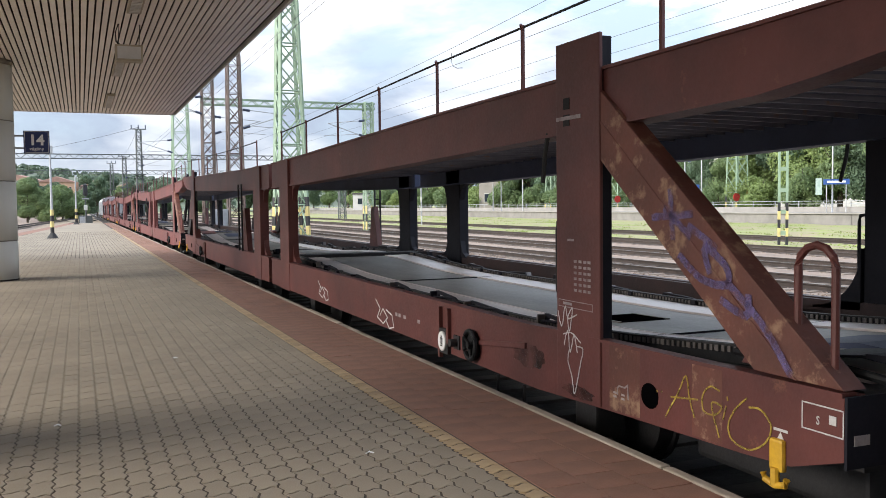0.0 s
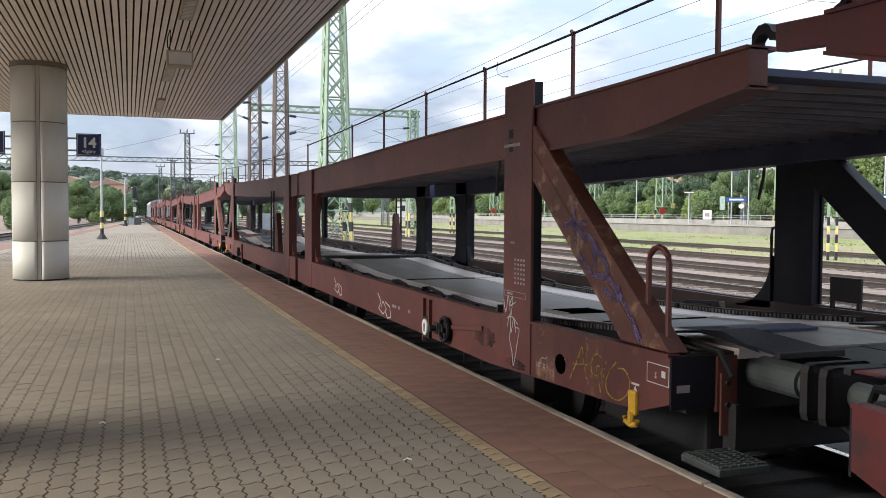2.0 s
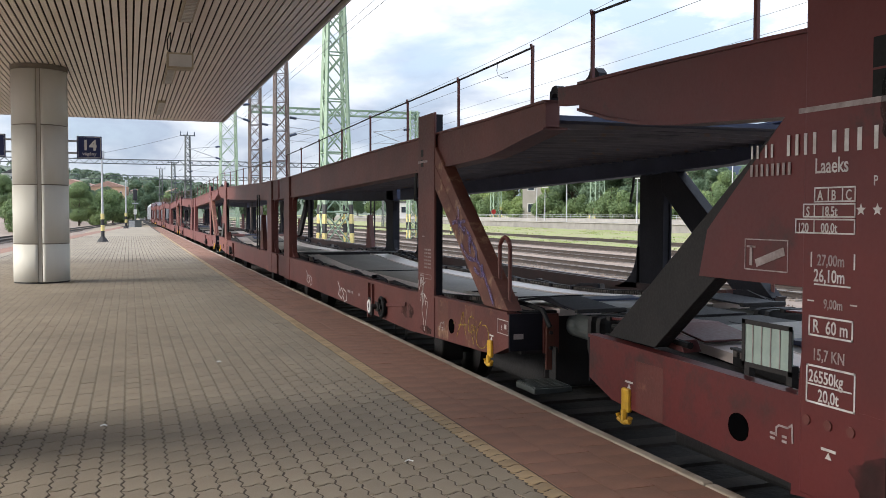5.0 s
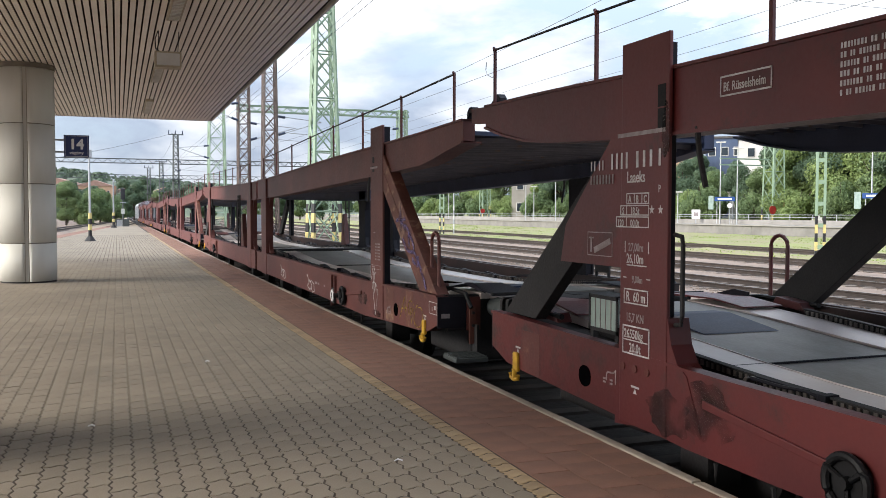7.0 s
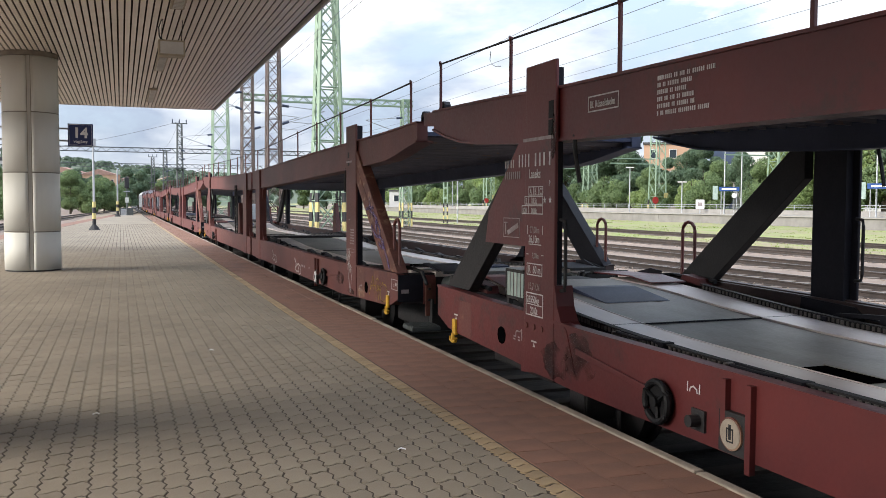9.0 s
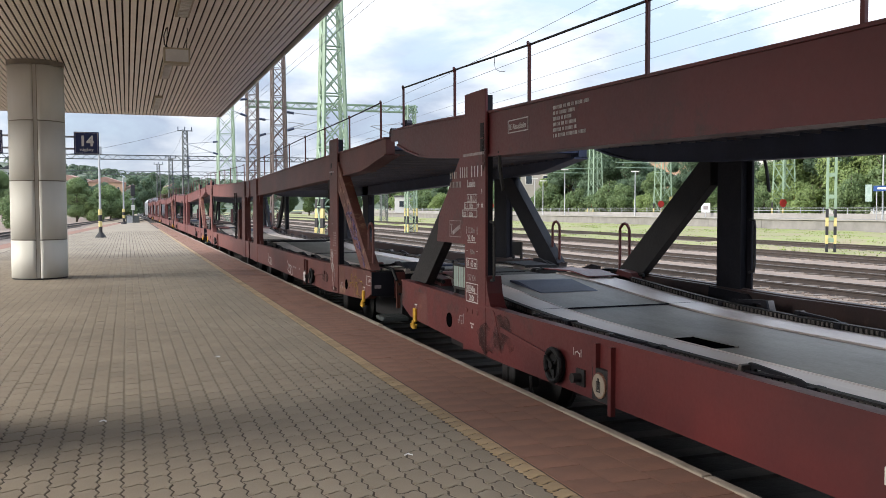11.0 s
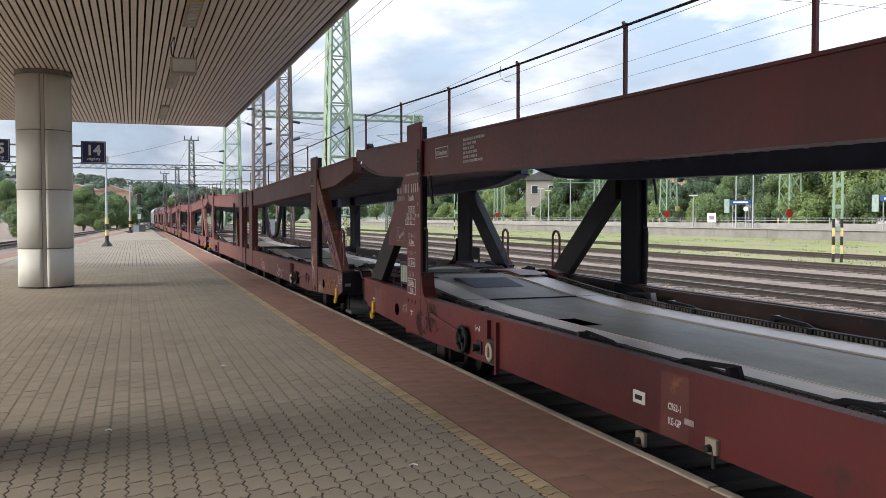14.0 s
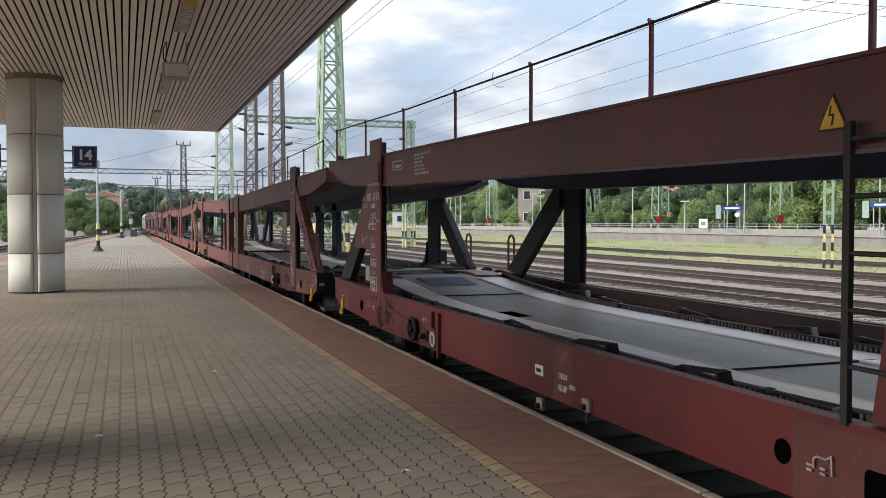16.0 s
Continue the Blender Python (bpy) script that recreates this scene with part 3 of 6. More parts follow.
for z in (0.95, 1.2):
    part("rail", box(B(), 59.63, 59.67, -20, 300, z, z + 0.04), "pole", fence, "galvanised rail")
for i in range(100):
    part("post", box(B(), 59.62, 59.68, -20 + i * 2.9, -19.94 + i * 2.9, 0.72, 1.24), "pole", fence)

# ---- canopy ----
CZ, CX0, CX1, CY0, CY1 = 4.18, -6.6, 2.80, -29.0, 28.3
canopy = thing("canopy", "platform canopy with beige slatted metal ceiling", "canopy", kind="structure")
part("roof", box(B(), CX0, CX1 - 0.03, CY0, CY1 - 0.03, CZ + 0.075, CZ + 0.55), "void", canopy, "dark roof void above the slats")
bm = B()
box(bm, CX1 - 0.03, CX1, CY0, CY1, CZ - 0.01, CZ + 0.6)
box(bm, CX0, CX1 - 0.03, CY1 - 0.03, CY1, CZ - 0.01, CZ + 0.6)
part("fascia", bm, "fascia", canopy, "pale metal fascia")
bm = B()
x = CX0
while x < CX1 - 0.12:
    box(bm, x, x + 0.073, CY0, CY1 - 0.034, CZ, CZ + 0.02)
    x += 0.1
part("ceiling_slats", bm, "slat", canopy, "beige metal ceiling slats")

column = thing("column", "round column clad in pale enamelled panels", "column", pose(-1.625, 18.88, 0), kind="structure")
for z0, z1 in ((0.03, 0.75), (0.77, 1.88), (1.90, 3.02), (3.04, 4.08)):
    for a0 in (-90, 0, 90, 180):
        vs, fs = [], []
        for i in range(13):
            a = radians(a0 + 4.6 + (90 - 9.2) * i / 12)
            for r, z in ((0.505, z0), (0.505, z1), (0.485, z1), (0.485, z0)):
                vs.append((r * math.sin(a + 0.03), -r * math.cos(a + 0.03), z))
        for i in range(12):
            k = 4 * i
            fs += [(k, k + 4, k + 5, k + 1), (k + 1, k + 5, k + 6, k + 2), (k + 3, k, k + 1, k + 2)[:4] if i == 0 else (k + 3, k + 7, k + 4, k)]
        fs += [(48, 51, 50, 49)]
        ob = raw("panel", vs, fs, "column", column)
        ob.data.shade_smooth()
part("core", bar(B(), (0, 0, 0), (0, 0, 4.17), 0.487, 48), "seam", column, "brown joints between the panels")
part("base_ring", bar(B(), (0, 0, 0), (0, 0, 0.028), 0.495, 40), "under", column)
bm = B()
bar(bm, (0, 0, 4.085), (0, 0, 4.178), 0.515, 48)
part("head_ring", bm, "seam", column)
for a0 in (0, 90, 180, 270):
    # narrow cover strip between two panels
    vs = []
    for a in (a0 - 3.4, a0 + 3.4):
        a = radians(a) + 0.03
        vs += [(r * math.sin(a), -r * math.cos(a), z) for r, z in ((0.48, 0.03), (0.500, 0.03), (0.500, 4.08), (0.48, 4.08))]
    raw("cover_strip", vs, [(0, 1, 2, 3), (7, 6, 5, 4), (1, 5, 6, 2), (0, 4, 5, 1), (3, 2, 6, 7)], "strip_cover", column, "narrow grey-beige cover strip")
copy_thing(column, pose(-1.625, 5.7, 0))


def track_sign(text, x0, x1, arm_x):
    sg = thing("track_sign", f"dark blue square sign with the white number {text}", "sign", group="track number signs")
    y, z0, z1 = 18.86, 2.43, 2.865
    part("panel", box(B(), x0, x1, y - 0.02, y + 0.02, z0, z1, 0.006), "sign_blue", sg)
    w = x1 - x0
    bm = B()
    for a, b, c, d in ((0.02, w - 0.02, 0.015, 0.021), (0.02, w - 0.02, z1 - z0 - 0.021, z1 - z0 - 0.015), (0.02, 0.026, 0.021, z1 - z0 - 0.021), (w - 0.026, w - 0.02, 0.021, z1 - z0 - 0.021)):
        box(bm, x0 + a, x0 + b, y - 0.024, y - 0.019, z0 + c, z0 + d)
    part("border", bm, "sign_white", sg, "thin white border")
    letters("number", text, 0.275, pose((x0 + x1) / 2, y - 0.023, z0 + 0.165, 90), "sign_white", sg, "white numerals", 1.0, 0.002, "CENTER")
    letters("word", "vágány", 0.092, pose((x0 + x1) / 2, y - 0.023, z0 + 0.06, 90), "sign_white", sg, "white lettering", 1.05, 0.002, "CENTER")
    for z in (z0 + 0.1, z1 - 0.1):
        part("arm", box(B(), min(arm_x, x0), max(arm_x, x0), y - 0.015, y + 0.015, z - 0.017, z + 0.017), "pole", sg)
    return sg


track_sign("14", -0.965, -0.505, -1.14)
track_sign("15", -2.69, -2.23, -2.02)


def strip_lamp(y0, y1, lit):
    lp = thing("ceiling_lamp", "narrow white ceiling lamp on the slats", "lamp", group="canopy lamps")
    part("tray", box(B(), 0.70, 0.90, y0, y1, CZ - 0.055, CZ - 0.004, 0.008), "box", lp)
    bm = B()
    for i in range(int((y1 - y0) / 0.09)):
        box(bm, 0.73, 0.87, y0 + 0.03 + i * 0.09, y0 + 0.06 + i * 0.09, CZ - 0.066, CZ - 0.056)
    part("louvre", bm, "fascia", lp)
    if lit:
        part("cover", box(B(), 0.72, 0.88, y0 - 0.5, y0 - 0.1, CZ - 0.09, CZ - 0.004, 0.01), "yellow", lp, "yellowed plastic cover")


strip_lamp(11.8, 13.5, True)
strip_lamp(17.3, 20.0, False)
strip_lamp(23.4, 26.3, False)
speaker = thing("loudspeaker", "cream box loudspeaker hung from the canopy by cords", "loudspeaker")
part("case", box(B(), 0.57, 0.97, 14.40, 14.65, 3.60, 3.845, 0.012), "box", speaker)
part("grille", box(B(), 0.60, 0.94, 14.392, 14.40, 3.63, 3.815), "fascia", speaker)
bm = B()
for x in (0.62, 0.92):
    part("strap", bar(B(), (x, 14.5, 3.845), (x + 0.02, 14.55, CZ), 0.006), "under", speaker)
tube(bm, [(0.66, 14.52, 3.845), (0.59, 14.52, 3.90), (0.585, 14.55, 4.05), (0.63, 14.6, CZ)], 0.01)
part("cord", bm, "under", speaker)


# ---- car-carrier wagons ----
def lerp(table, v):
    for (a, b), (c, d) in zip(table, table[1:]):
        if v <= c:
            return b + (d - b) * max(0.0, (v - a)) / (c - a)
    return table[-1][1]


SILL_TOP = [(0, 0.51), (2.4, 0.475), (2.9, 0.46), (13.2, 0.46)]
SILL_BOT = [(0, 0.22), (0.10, 0.135), (0.6, 0.10), (1.9, 0.055), (2.8, 0.015), (5.0, 0.03), (13.2, 0.035)]
PAN_TOP = [(0, 0.53), (0.6, 0.515), (1.2, 0.475), (1.8, 0.43), (2.4, 0.39), (3.0, 0.363), (3.8, 0.345), (5.4, 0.337), (8.6, 0.337), (9.6, 0.352), (10.6, 0.395), (11.6, 0.44), (13.2, 0.455)]
DECK_TOP = [(-0.65, 2.225), (0.6, 2.20), (2.2, 2.185), (4.7, 2.17), (8.2, 2.12), (10.5, 2.085), (13.2, 2.07)]
DECK_BOT = [(-0.65, 2.02), (-0.3, 1.98), (0.45, 1.87), (2.2, 1.825), (4.7, 1.78), (8.2, 1.715), (10.0, 1.685), (13.2, 1.66)]
DECK_TOP_FAR = [(-0.65, 2.29), (-0.24, 2.285), (0.75, 2.268), (1.7, 2.238), (2.6, 2.20), (4.7, 2.17), (8.2, 2.12), (10.5, 2.085), (13.2, 2.07)]
DECK_BOT_FAR = [(-0.24, 2.10), (0.2, 1.99), (0.72, 1.90), (2.2, 1.825), (4.7, 1.78), (8.2, 1.715), (10.0, 1.685), (13.2, 1.66)]
GAP0, GAP1 = -0.56, -0.30        # the joint between the two halves


def sheet(e0, e1, top, bot, step=0.4):
    """A side view (e, z) between two lines of heights."""
    n = max(2, int((e1 - e0) / step))
    es = [e0 + (e1 - e0) * i / n for i in range(n + 1)]
    return [(e, top(e)) for e in es] + [(e, bot(e)) for e in reversed(es)]


def side_pose(y, z, x=-1.4575):
    return Matrix(((0, 0, -1, x), (-1, 0, 0, y), (0, 1, 0, z), (0, 0, 0, 1)))


def flat_bar(bm, x, y, z, w, h):
    return box(bm, x - 0.002, x, y - w, y, z, z + h)


def stroke(bm, pts, width, x=-1.456):
    """A sprayed or stencilled line through (y, z) on the wagon's side."""
    for i, ((a, b), (c, d)) in enumerate(zip(pts, pts[1:])):
        xi = x - 0.0009 * (i % 3)
        dy, dz = c - a, d - b
        ln = math.hypot(dy, dz) or 1
        ny, nz = -dz / ln * width / 2, dy / ln * width / 2
        ey, ez = dy / ln * width / 3, dz / ln * width / 3
        prism(bm, [(a + ny - ey, b + nz - ez), (c + ny + ey, d + nz + ez), (c - ny + ey, d - nz + ez), (a - ny - ey, b - nz - ez)], xi - 0.002, xi)
    return bm


def wheelset(y, wagon):
    bm = B()
    bar(bm, (-1.05, y, RAIL + 0.36), (1.05, y, RAIL + 0.36), 0.075, 12)
    part("axle", bm, "under", wagon)
    for s in (-1, 1):
        bm = B()
        disc(bm, s * 0.76, y, RAIL + 0.365, 0.36, 0.13, 32)
        disc(bm, s * 0.69, y, RAIL + 0.365, 0.39, 0.03, 32)
        part("wheel", bm, "under", wagon, "dark steel wheel")
        bm = B()
        box(bm, s * 0.95, s * 1.2, y - 0.14, y + 0.14, RAIL + 0.22, RAIL + 0.5, 0.02)
        for i in range(5):
            box(bm, s * 1.02, s * 1.12, y - 0.6 + i * 0.1, y + 0.6 - i * 0.1, RAIL + 0.5 + i * 0.016, RAIL + 0.514 + i * 0.016)
        part("axle_box", bm, "under", wagon, "axle box with leaf spring")


def build_wagon(name, label, body, post_mat, diag_mat, centre, detail):
    w = thing(name, label, "railway wagon", pose(4.45, centre, 0), "wagons of the train")
    near = lambda e: -12.8 + e
    far = lambda e: 12.8 - e
    for s in (-1, 1):
        for f, e1, dtop, dbot, d0 in ((near, 12.24, DECK_TOP, DECK_BOT, -0.62), (far, 13.1, DECK_TOP_FAR, DECK_BOT_FAR, -0.24)):
            poly = [(f(e), z) for e, z in sheet(0, e1, lambda e: lerp(SILL_TOP, e) + (0.05 if s > 0 else 0.0), lambda e: lerp(SILL_BOT, e), 0.3)]
            # far sill and flange get a darkened brown as painted shade
            sill = part("side_sill", prism(B(), poly, s * 1.32, s * 1.44), body if s < 0 else "sill_shade", w)
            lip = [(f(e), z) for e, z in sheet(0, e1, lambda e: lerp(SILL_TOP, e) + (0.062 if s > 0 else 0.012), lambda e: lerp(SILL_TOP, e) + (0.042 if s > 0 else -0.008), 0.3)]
            part("top_flange", prism(B(), lip, s * 1.37, s * 1.453), body if s < 0 else "sill_shade", sill)
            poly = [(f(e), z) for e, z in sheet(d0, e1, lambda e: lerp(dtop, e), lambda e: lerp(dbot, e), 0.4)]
            # far beam and flanges take the deck navy as painted shade
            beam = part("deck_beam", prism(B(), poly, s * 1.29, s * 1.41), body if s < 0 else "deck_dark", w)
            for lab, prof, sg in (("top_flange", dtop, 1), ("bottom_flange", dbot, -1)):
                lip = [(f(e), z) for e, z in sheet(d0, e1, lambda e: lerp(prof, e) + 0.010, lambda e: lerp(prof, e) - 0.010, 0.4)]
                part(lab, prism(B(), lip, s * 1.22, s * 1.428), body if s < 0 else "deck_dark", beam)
    # decks
    for f, e1, dtop, d0 in ((near, 12.24, DECK_TOP, -0.6), (far, 13.1, DECK_TOP_FAR, -0.2)):
        poly = [(f(e), z) for e, z in sheet(-0.05, e1, lambda e: lerp(PAN_TOP, e), lambda e: lerp(PAN_TOP, e) - 0.05, 0.25)]
        part("lower_deck", prism(B(), poly, -0.577, 0.577), "pan", w, "dark worn steel deck plate")
        for s in (-1, 1):
            poly = [(f(e), z) for e, z in sheet(-0.05, e1, lambda e: lerp(PAN_TOP, e) + 0.012, lambda e: lerp(PAN_TOP, e) - 0.05, 0.25)]
            part("wheel_strip", prism(B(), poly, s * 0.58, s * 0.985), "strip", w, "scuffed bright steel wheel strip")
            poly = [(f(e), z) for e, z in sheet(0.3, e1, lambda e: lerp(PAN_TOP, e) - 0.06, lambda e: lerp(PAN_TOP, e) - 0.14, 0.3)]
            part("gutter", prism(B(), poly, s * 0.985, s * 1.32), "under", w)
            # lashing rail: a dark web with a row of teeth on its face, and a cap
            web = [(f(e), z) for e, z in sheet(1.0, e1 - 0.2, lambda e: lerp(PAN_TOP, e) + 0.050, lambda e: lerp(PAN_TOP, e) - 0.05, 0.25)]
            ob = part("lashing_rail", prism(B(), web, s * 1.008, s * 1.016), "black", w, "dark toothed lashing rail")
            lip = [(f(e), z) for e, z in sheet(1.0, e1 - 0.2, lambda e: lerp(PAN_TOP, e) + 0.062, lambda e: lerp(PAN_TOP, e) + 0.050, 0.25)]
            part("rail_cap", prism(B(), lip, s * 0.99, s * 1.04), "under", ob)
            vs, fs = [], []
            e, q = 1.05, 0
            while e < e1 - 0.25:
                y, z = f(e), lerp(PAN_TOP, e)
                for x0, x1 in ((s * 0.998, s * 1.006), (s * 1.018, s * 1.028)):
                    k = len(vs)
                    wd = 0.024 if q % 5 else 0.034
                    vs += [(x0, y, z + 0.012), (x1, y, z + 0.012), (x1, y + wd, z + 0.012), (x0, y + wd, z + 0.012), (x0, y, z + 0.047), (x1, y, z + 0.047), (x1, y + wd, z + 0.047), (x0, y + wd, z + 0.047)]
                    fs += [(k + 4, k + 5, k + 6, k + 7), (k, k + 1, k + 5, k + 4), (k + 1, k + 2, k + 6, k + 5), (k + 2, k + 3, k + 7, k + 6), (k + 3, k, k + 4, k + 7)]
                e, q = e + 0.052, q + 1
            tagged(raw("teeth", vs, fs, "tooth", ob, "worn teeth of the lashing rail"), kind="stuff")
        poly = [(f(e), z) for e, z in sheet(d0, e1, lambda e: lerp(dtop, e) - 0.10, lambda e: lerp(dtop, e) - 0.14, 0.4)]
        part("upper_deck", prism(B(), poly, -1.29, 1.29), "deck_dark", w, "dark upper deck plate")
        e = d0 + 0.2
        while e < e1 - 0.1:
            # each rib bows a little, as the deck is cambered
            z = lerp(dtop, e) - 0.14
            xs = [-1.28 + a * 2.56 / 6 for a in range(7)]
            bow = [(x, z - 0.052 + 0.026 * (1 - (x / 1.28) ** 2)) for x in xs]
            part("deck_rib", prism(B(), [(x, z) for x in xs] + bow[::-1], f(e) - 0.011, f(e) + 0.011, "y"), "rib", w)
            e += 0.26
        # railing of the upper deck
        for s in (-1, 1):
            tops = []
            for i in range(8):
                e = -0.33 + 1.69 * i if f is near else -0.09 + 1.717 * i
                if e > e1 - 0.1:
                    e = e1 - 0.12
                z = lerp(dtop, e)
                b = box(B(), s * 1.376, s * 1.398, f(e) - 0.014, f(e) + 0.014, z - 0.1, z + 0.485, 0.003)
                tube(b, [(s * 1.387, f(e), z + 0.44), (s * 1.392, f(e) + 0.012, z + 0.475), (s * 1.385, f(e) + 0.03, z + 0.495)], 0.013, 6)
                part("rail_post", b, post_mat, w)
                tops.append((s * 1.385, f(e), z + 0.47))
            part("hand_wire", tube(B(), tops, 0.009, 6), "under", w, "dark hand wire")
    # end uprights, plain with a raking strut at one end, with a wide gusset at the other
    for s in (-1, 1):
        x0, x1 = s * 1.425, s * 1.452
        post = prism(B(), [(near(1.91), 0.06), (near(2.45), 0.06), (near(2.45), 2.41), (near(1.91), 2.41)], x0, x1, bevel=0.008)
        # far-side upright and strut: shade painted as dark steel, not the body colour
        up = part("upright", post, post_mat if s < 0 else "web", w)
        # dark box carries the shade of the hollow behind the plate
        part("web", box(B(), s * 1.35, s * 1.4245, near(1.93), near(2.43), 0.08, 2.39), "web", up, "inner side of the upright with shade in its colour")
        for z in (1.86, 1.97):
            part("slot", box(B(), s * 1.449, s * 1.4545, near(2.27), near(2.35), z, z + 0.075), "black", up)
        part("latch_plate", box(B(), s * 1.449, s * 1.456, near(2.13), near(2.44), 1.90, 1.925), "grey_paint", up)
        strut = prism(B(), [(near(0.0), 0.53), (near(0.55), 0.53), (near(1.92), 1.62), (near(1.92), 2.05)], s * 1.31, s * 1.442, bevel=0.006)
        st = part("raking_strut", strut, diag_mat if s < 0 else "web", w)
        part("weld_seam", prism(B(), [(near(0.27), 0.53), (near(0.29), 0.53), (near(1.91), 1.84), (near(1.91), 1.86)], s * 1.437, s * 1.446), diag_mat, st)
        if s > 0:
            pts = [(near(2.44), 0.46)] + [(near(2.44 + 0.5 * (1 - math.cos(a))), 0.46 + 0.5 * (1 - math.sin(a))) for a in [i * math.pi / 16 for i in range(9)]] + [(near(2.94), 0.44)]
            part("curved_foot", prism(B(), pts[::-1], s * 1.32, s * 1.42), "web", w)
        post = prism(B(), [(far(2.06), 0.03), (far(2.57), 0.03), (far(2.57), 2.41), (far(2.06), 2.41)], x0, x1, bevel=0.008)
        # shade is painted here too on the far-side upright and foot
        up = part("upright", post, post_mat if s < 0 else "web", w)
        part("web", box(B(), s * 1.35, s * 1.4245, far(2.12), far(2.5), 0.08, 2.36), "web", up, "inner side of the upright with shade in its colour")
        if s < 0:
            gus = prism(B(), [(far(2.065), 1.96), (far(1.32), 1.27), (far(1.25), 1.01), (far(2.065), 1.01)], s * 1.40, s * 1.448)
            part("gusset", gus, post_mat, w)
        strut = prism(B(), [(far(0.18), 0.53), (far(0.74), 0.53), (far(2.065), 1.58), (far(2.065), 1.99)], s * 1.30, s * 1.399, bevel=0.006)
        part("raking_strut", strut, "under", w, "dark raking strut")
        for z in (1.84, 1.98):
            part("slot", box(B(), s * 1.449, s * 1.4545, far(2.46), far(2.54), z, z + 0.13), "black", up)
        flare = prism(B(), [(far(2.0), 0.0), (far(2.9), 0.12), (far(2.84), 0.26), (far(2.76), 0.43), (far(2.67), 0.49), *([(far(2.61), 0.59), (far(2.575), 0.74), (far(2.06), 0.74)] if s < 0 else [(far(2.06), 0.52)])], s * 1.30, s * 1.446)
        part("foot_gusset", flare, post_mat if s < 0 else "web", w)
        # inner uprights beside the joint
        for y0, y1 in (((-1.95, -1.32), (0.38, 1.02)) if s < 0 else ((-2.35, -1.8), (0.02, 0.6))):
            # far-side inner uprights and gussets hold their shade in the colour
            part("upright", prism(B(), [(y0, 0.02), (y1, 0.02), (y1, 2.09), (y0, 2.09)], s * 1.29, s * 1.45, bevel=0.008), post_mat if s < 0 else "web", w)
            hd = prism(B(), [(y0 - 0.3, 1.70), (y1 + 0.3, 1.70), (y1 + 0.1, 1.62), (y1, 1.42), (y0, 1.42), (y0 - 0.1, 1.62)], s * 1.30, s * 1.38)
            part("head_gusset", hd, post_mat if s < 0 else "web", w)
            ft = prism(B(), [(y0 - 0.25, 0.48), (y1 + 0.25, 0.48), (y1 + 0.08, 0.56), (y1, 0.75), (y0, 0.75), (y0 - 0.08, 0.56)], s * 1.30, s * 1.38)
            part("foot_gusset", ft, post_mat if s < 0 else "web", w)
        part("stanchion", prism(B(), [(2.0, 0.48), (2.55, 0.48), (2.42, 1.3), (2.25, 1.32)], s * 1.30, s * 1.40), post_mat, w, "short tapered stanchion")
        # ladder by the inner end
        lad = part("ladder", box(B(), s * 1.44, s * 1.47, 2.62, 2.66, 0.46, 1.80), "under", w)
        part("stile", box(B(), s * 1.44, s * 1.47, 2.25, 2.29, 0.46, 1.80), "under", lad)
        for i in range(5):
            part("rung", bar(B(), (s * 1.455, 2.29, 0.72 + i * 0.25), (s * 1.455, 2.62, 0.72 + i * 0.25), 0.012), "under", lad)
        # loop handles by the end uprights
        for yy, z0 in ((near(0.22), 0.53),) if s < 0 else ((near(0.22), 0.53), (far(0.25), 0.53)):
            pts = [(s * 1.38, yy - 0.11, z0), (s * 1.38, yy - 0.11, 1.05)] + [(s * 1.38, yy - 0.11 * math.cos(a), 1.05 + 0.1 * math.sin(a)) for a in (0.5, 1.05, 1.57, 2.1, 2.65)] + [(s * 1.38, yy + 0.11, 1.05), (s * 1.38, yy + 0.11, z0)]
            part("grab_loop", tube(B(), pts, 0.019, 8), post_mat, w)
        for yy, k in ((near(2.45), 1), (far(2.57), -1)):
            pts = [(s * 1.40, yy, 0.70), (s * 1.40, yy + k * 0.07, 0.71), (s * 1.40, yy + k * 0.08, 0.76), (s * 1.40, yy + k * 0.08, 1.17), (s * 1.40, yy + k * 0.07, 1.22), (s * 1.40, yy, 1.23)]
            part("grab_handle", tube(B(), pts, 0.014, 8), "under", w)
            part("hanging_strap", tube(B(), [(s * 1.40, yy + k * 0.20, 1.84), (s * 1.41, yy + k * 0.23, 1.70), (s * 1.40, yy + k * 0.28, 1.50)], 0.016, 6), "under", w)
        # fittings on the side sill
        for f, eh, ew, el, ek in ((near, 1.40, 3.85, 4.47, 0.38), (far, 1.60, 3.97, 4.67, 0.50)):
            # oval hole as a flat plate with its inner darkness in the colour
            bm = B()
            prism(bm, [(f(eh) + 0.082 * math.cos(a), 0.235 + 0.068 * math.sin(a) + (0.006 if math.sin(a) > 0 else -0.006)) for a in [i * math.pi / 8 for i in range(16)]], s * 1.439, s * 1.444)
            part("oval_hole", bm, "pit", w)
            bm = B()
            ring = [(s * 1.485, f(ew) + 0.118 * math.cos(a), 0.18 + 0.118 * math.sin(a)) for a in [i * math.pi / 14 for i in range(29)]]
            tube(bm, ring, 0.021, 8)
            disc(bm, s * 1.455, f(ew), 0.18, 0.112, 0.03, 28)
            disc(bm, s * 1.485, f(ew), 0.18, 0.030, 0.05, 12)
            for a in (0.4, 2.5, 4.6):
                bar(bm, (s * 1.48, f(ew), 0.18), (s * 1.485, f(ew) + 0.115 * math.cos(a), 0.18 + 0.115 * math.sin(a)), 0.013, 6)
            part("hand_wheel", bm, "black", w, "black handbrake wheel")
            bm = B()
            disc(bm, s * 1.46, f(ew + 0.36), 0.15, 0.035, 0.12, 12)
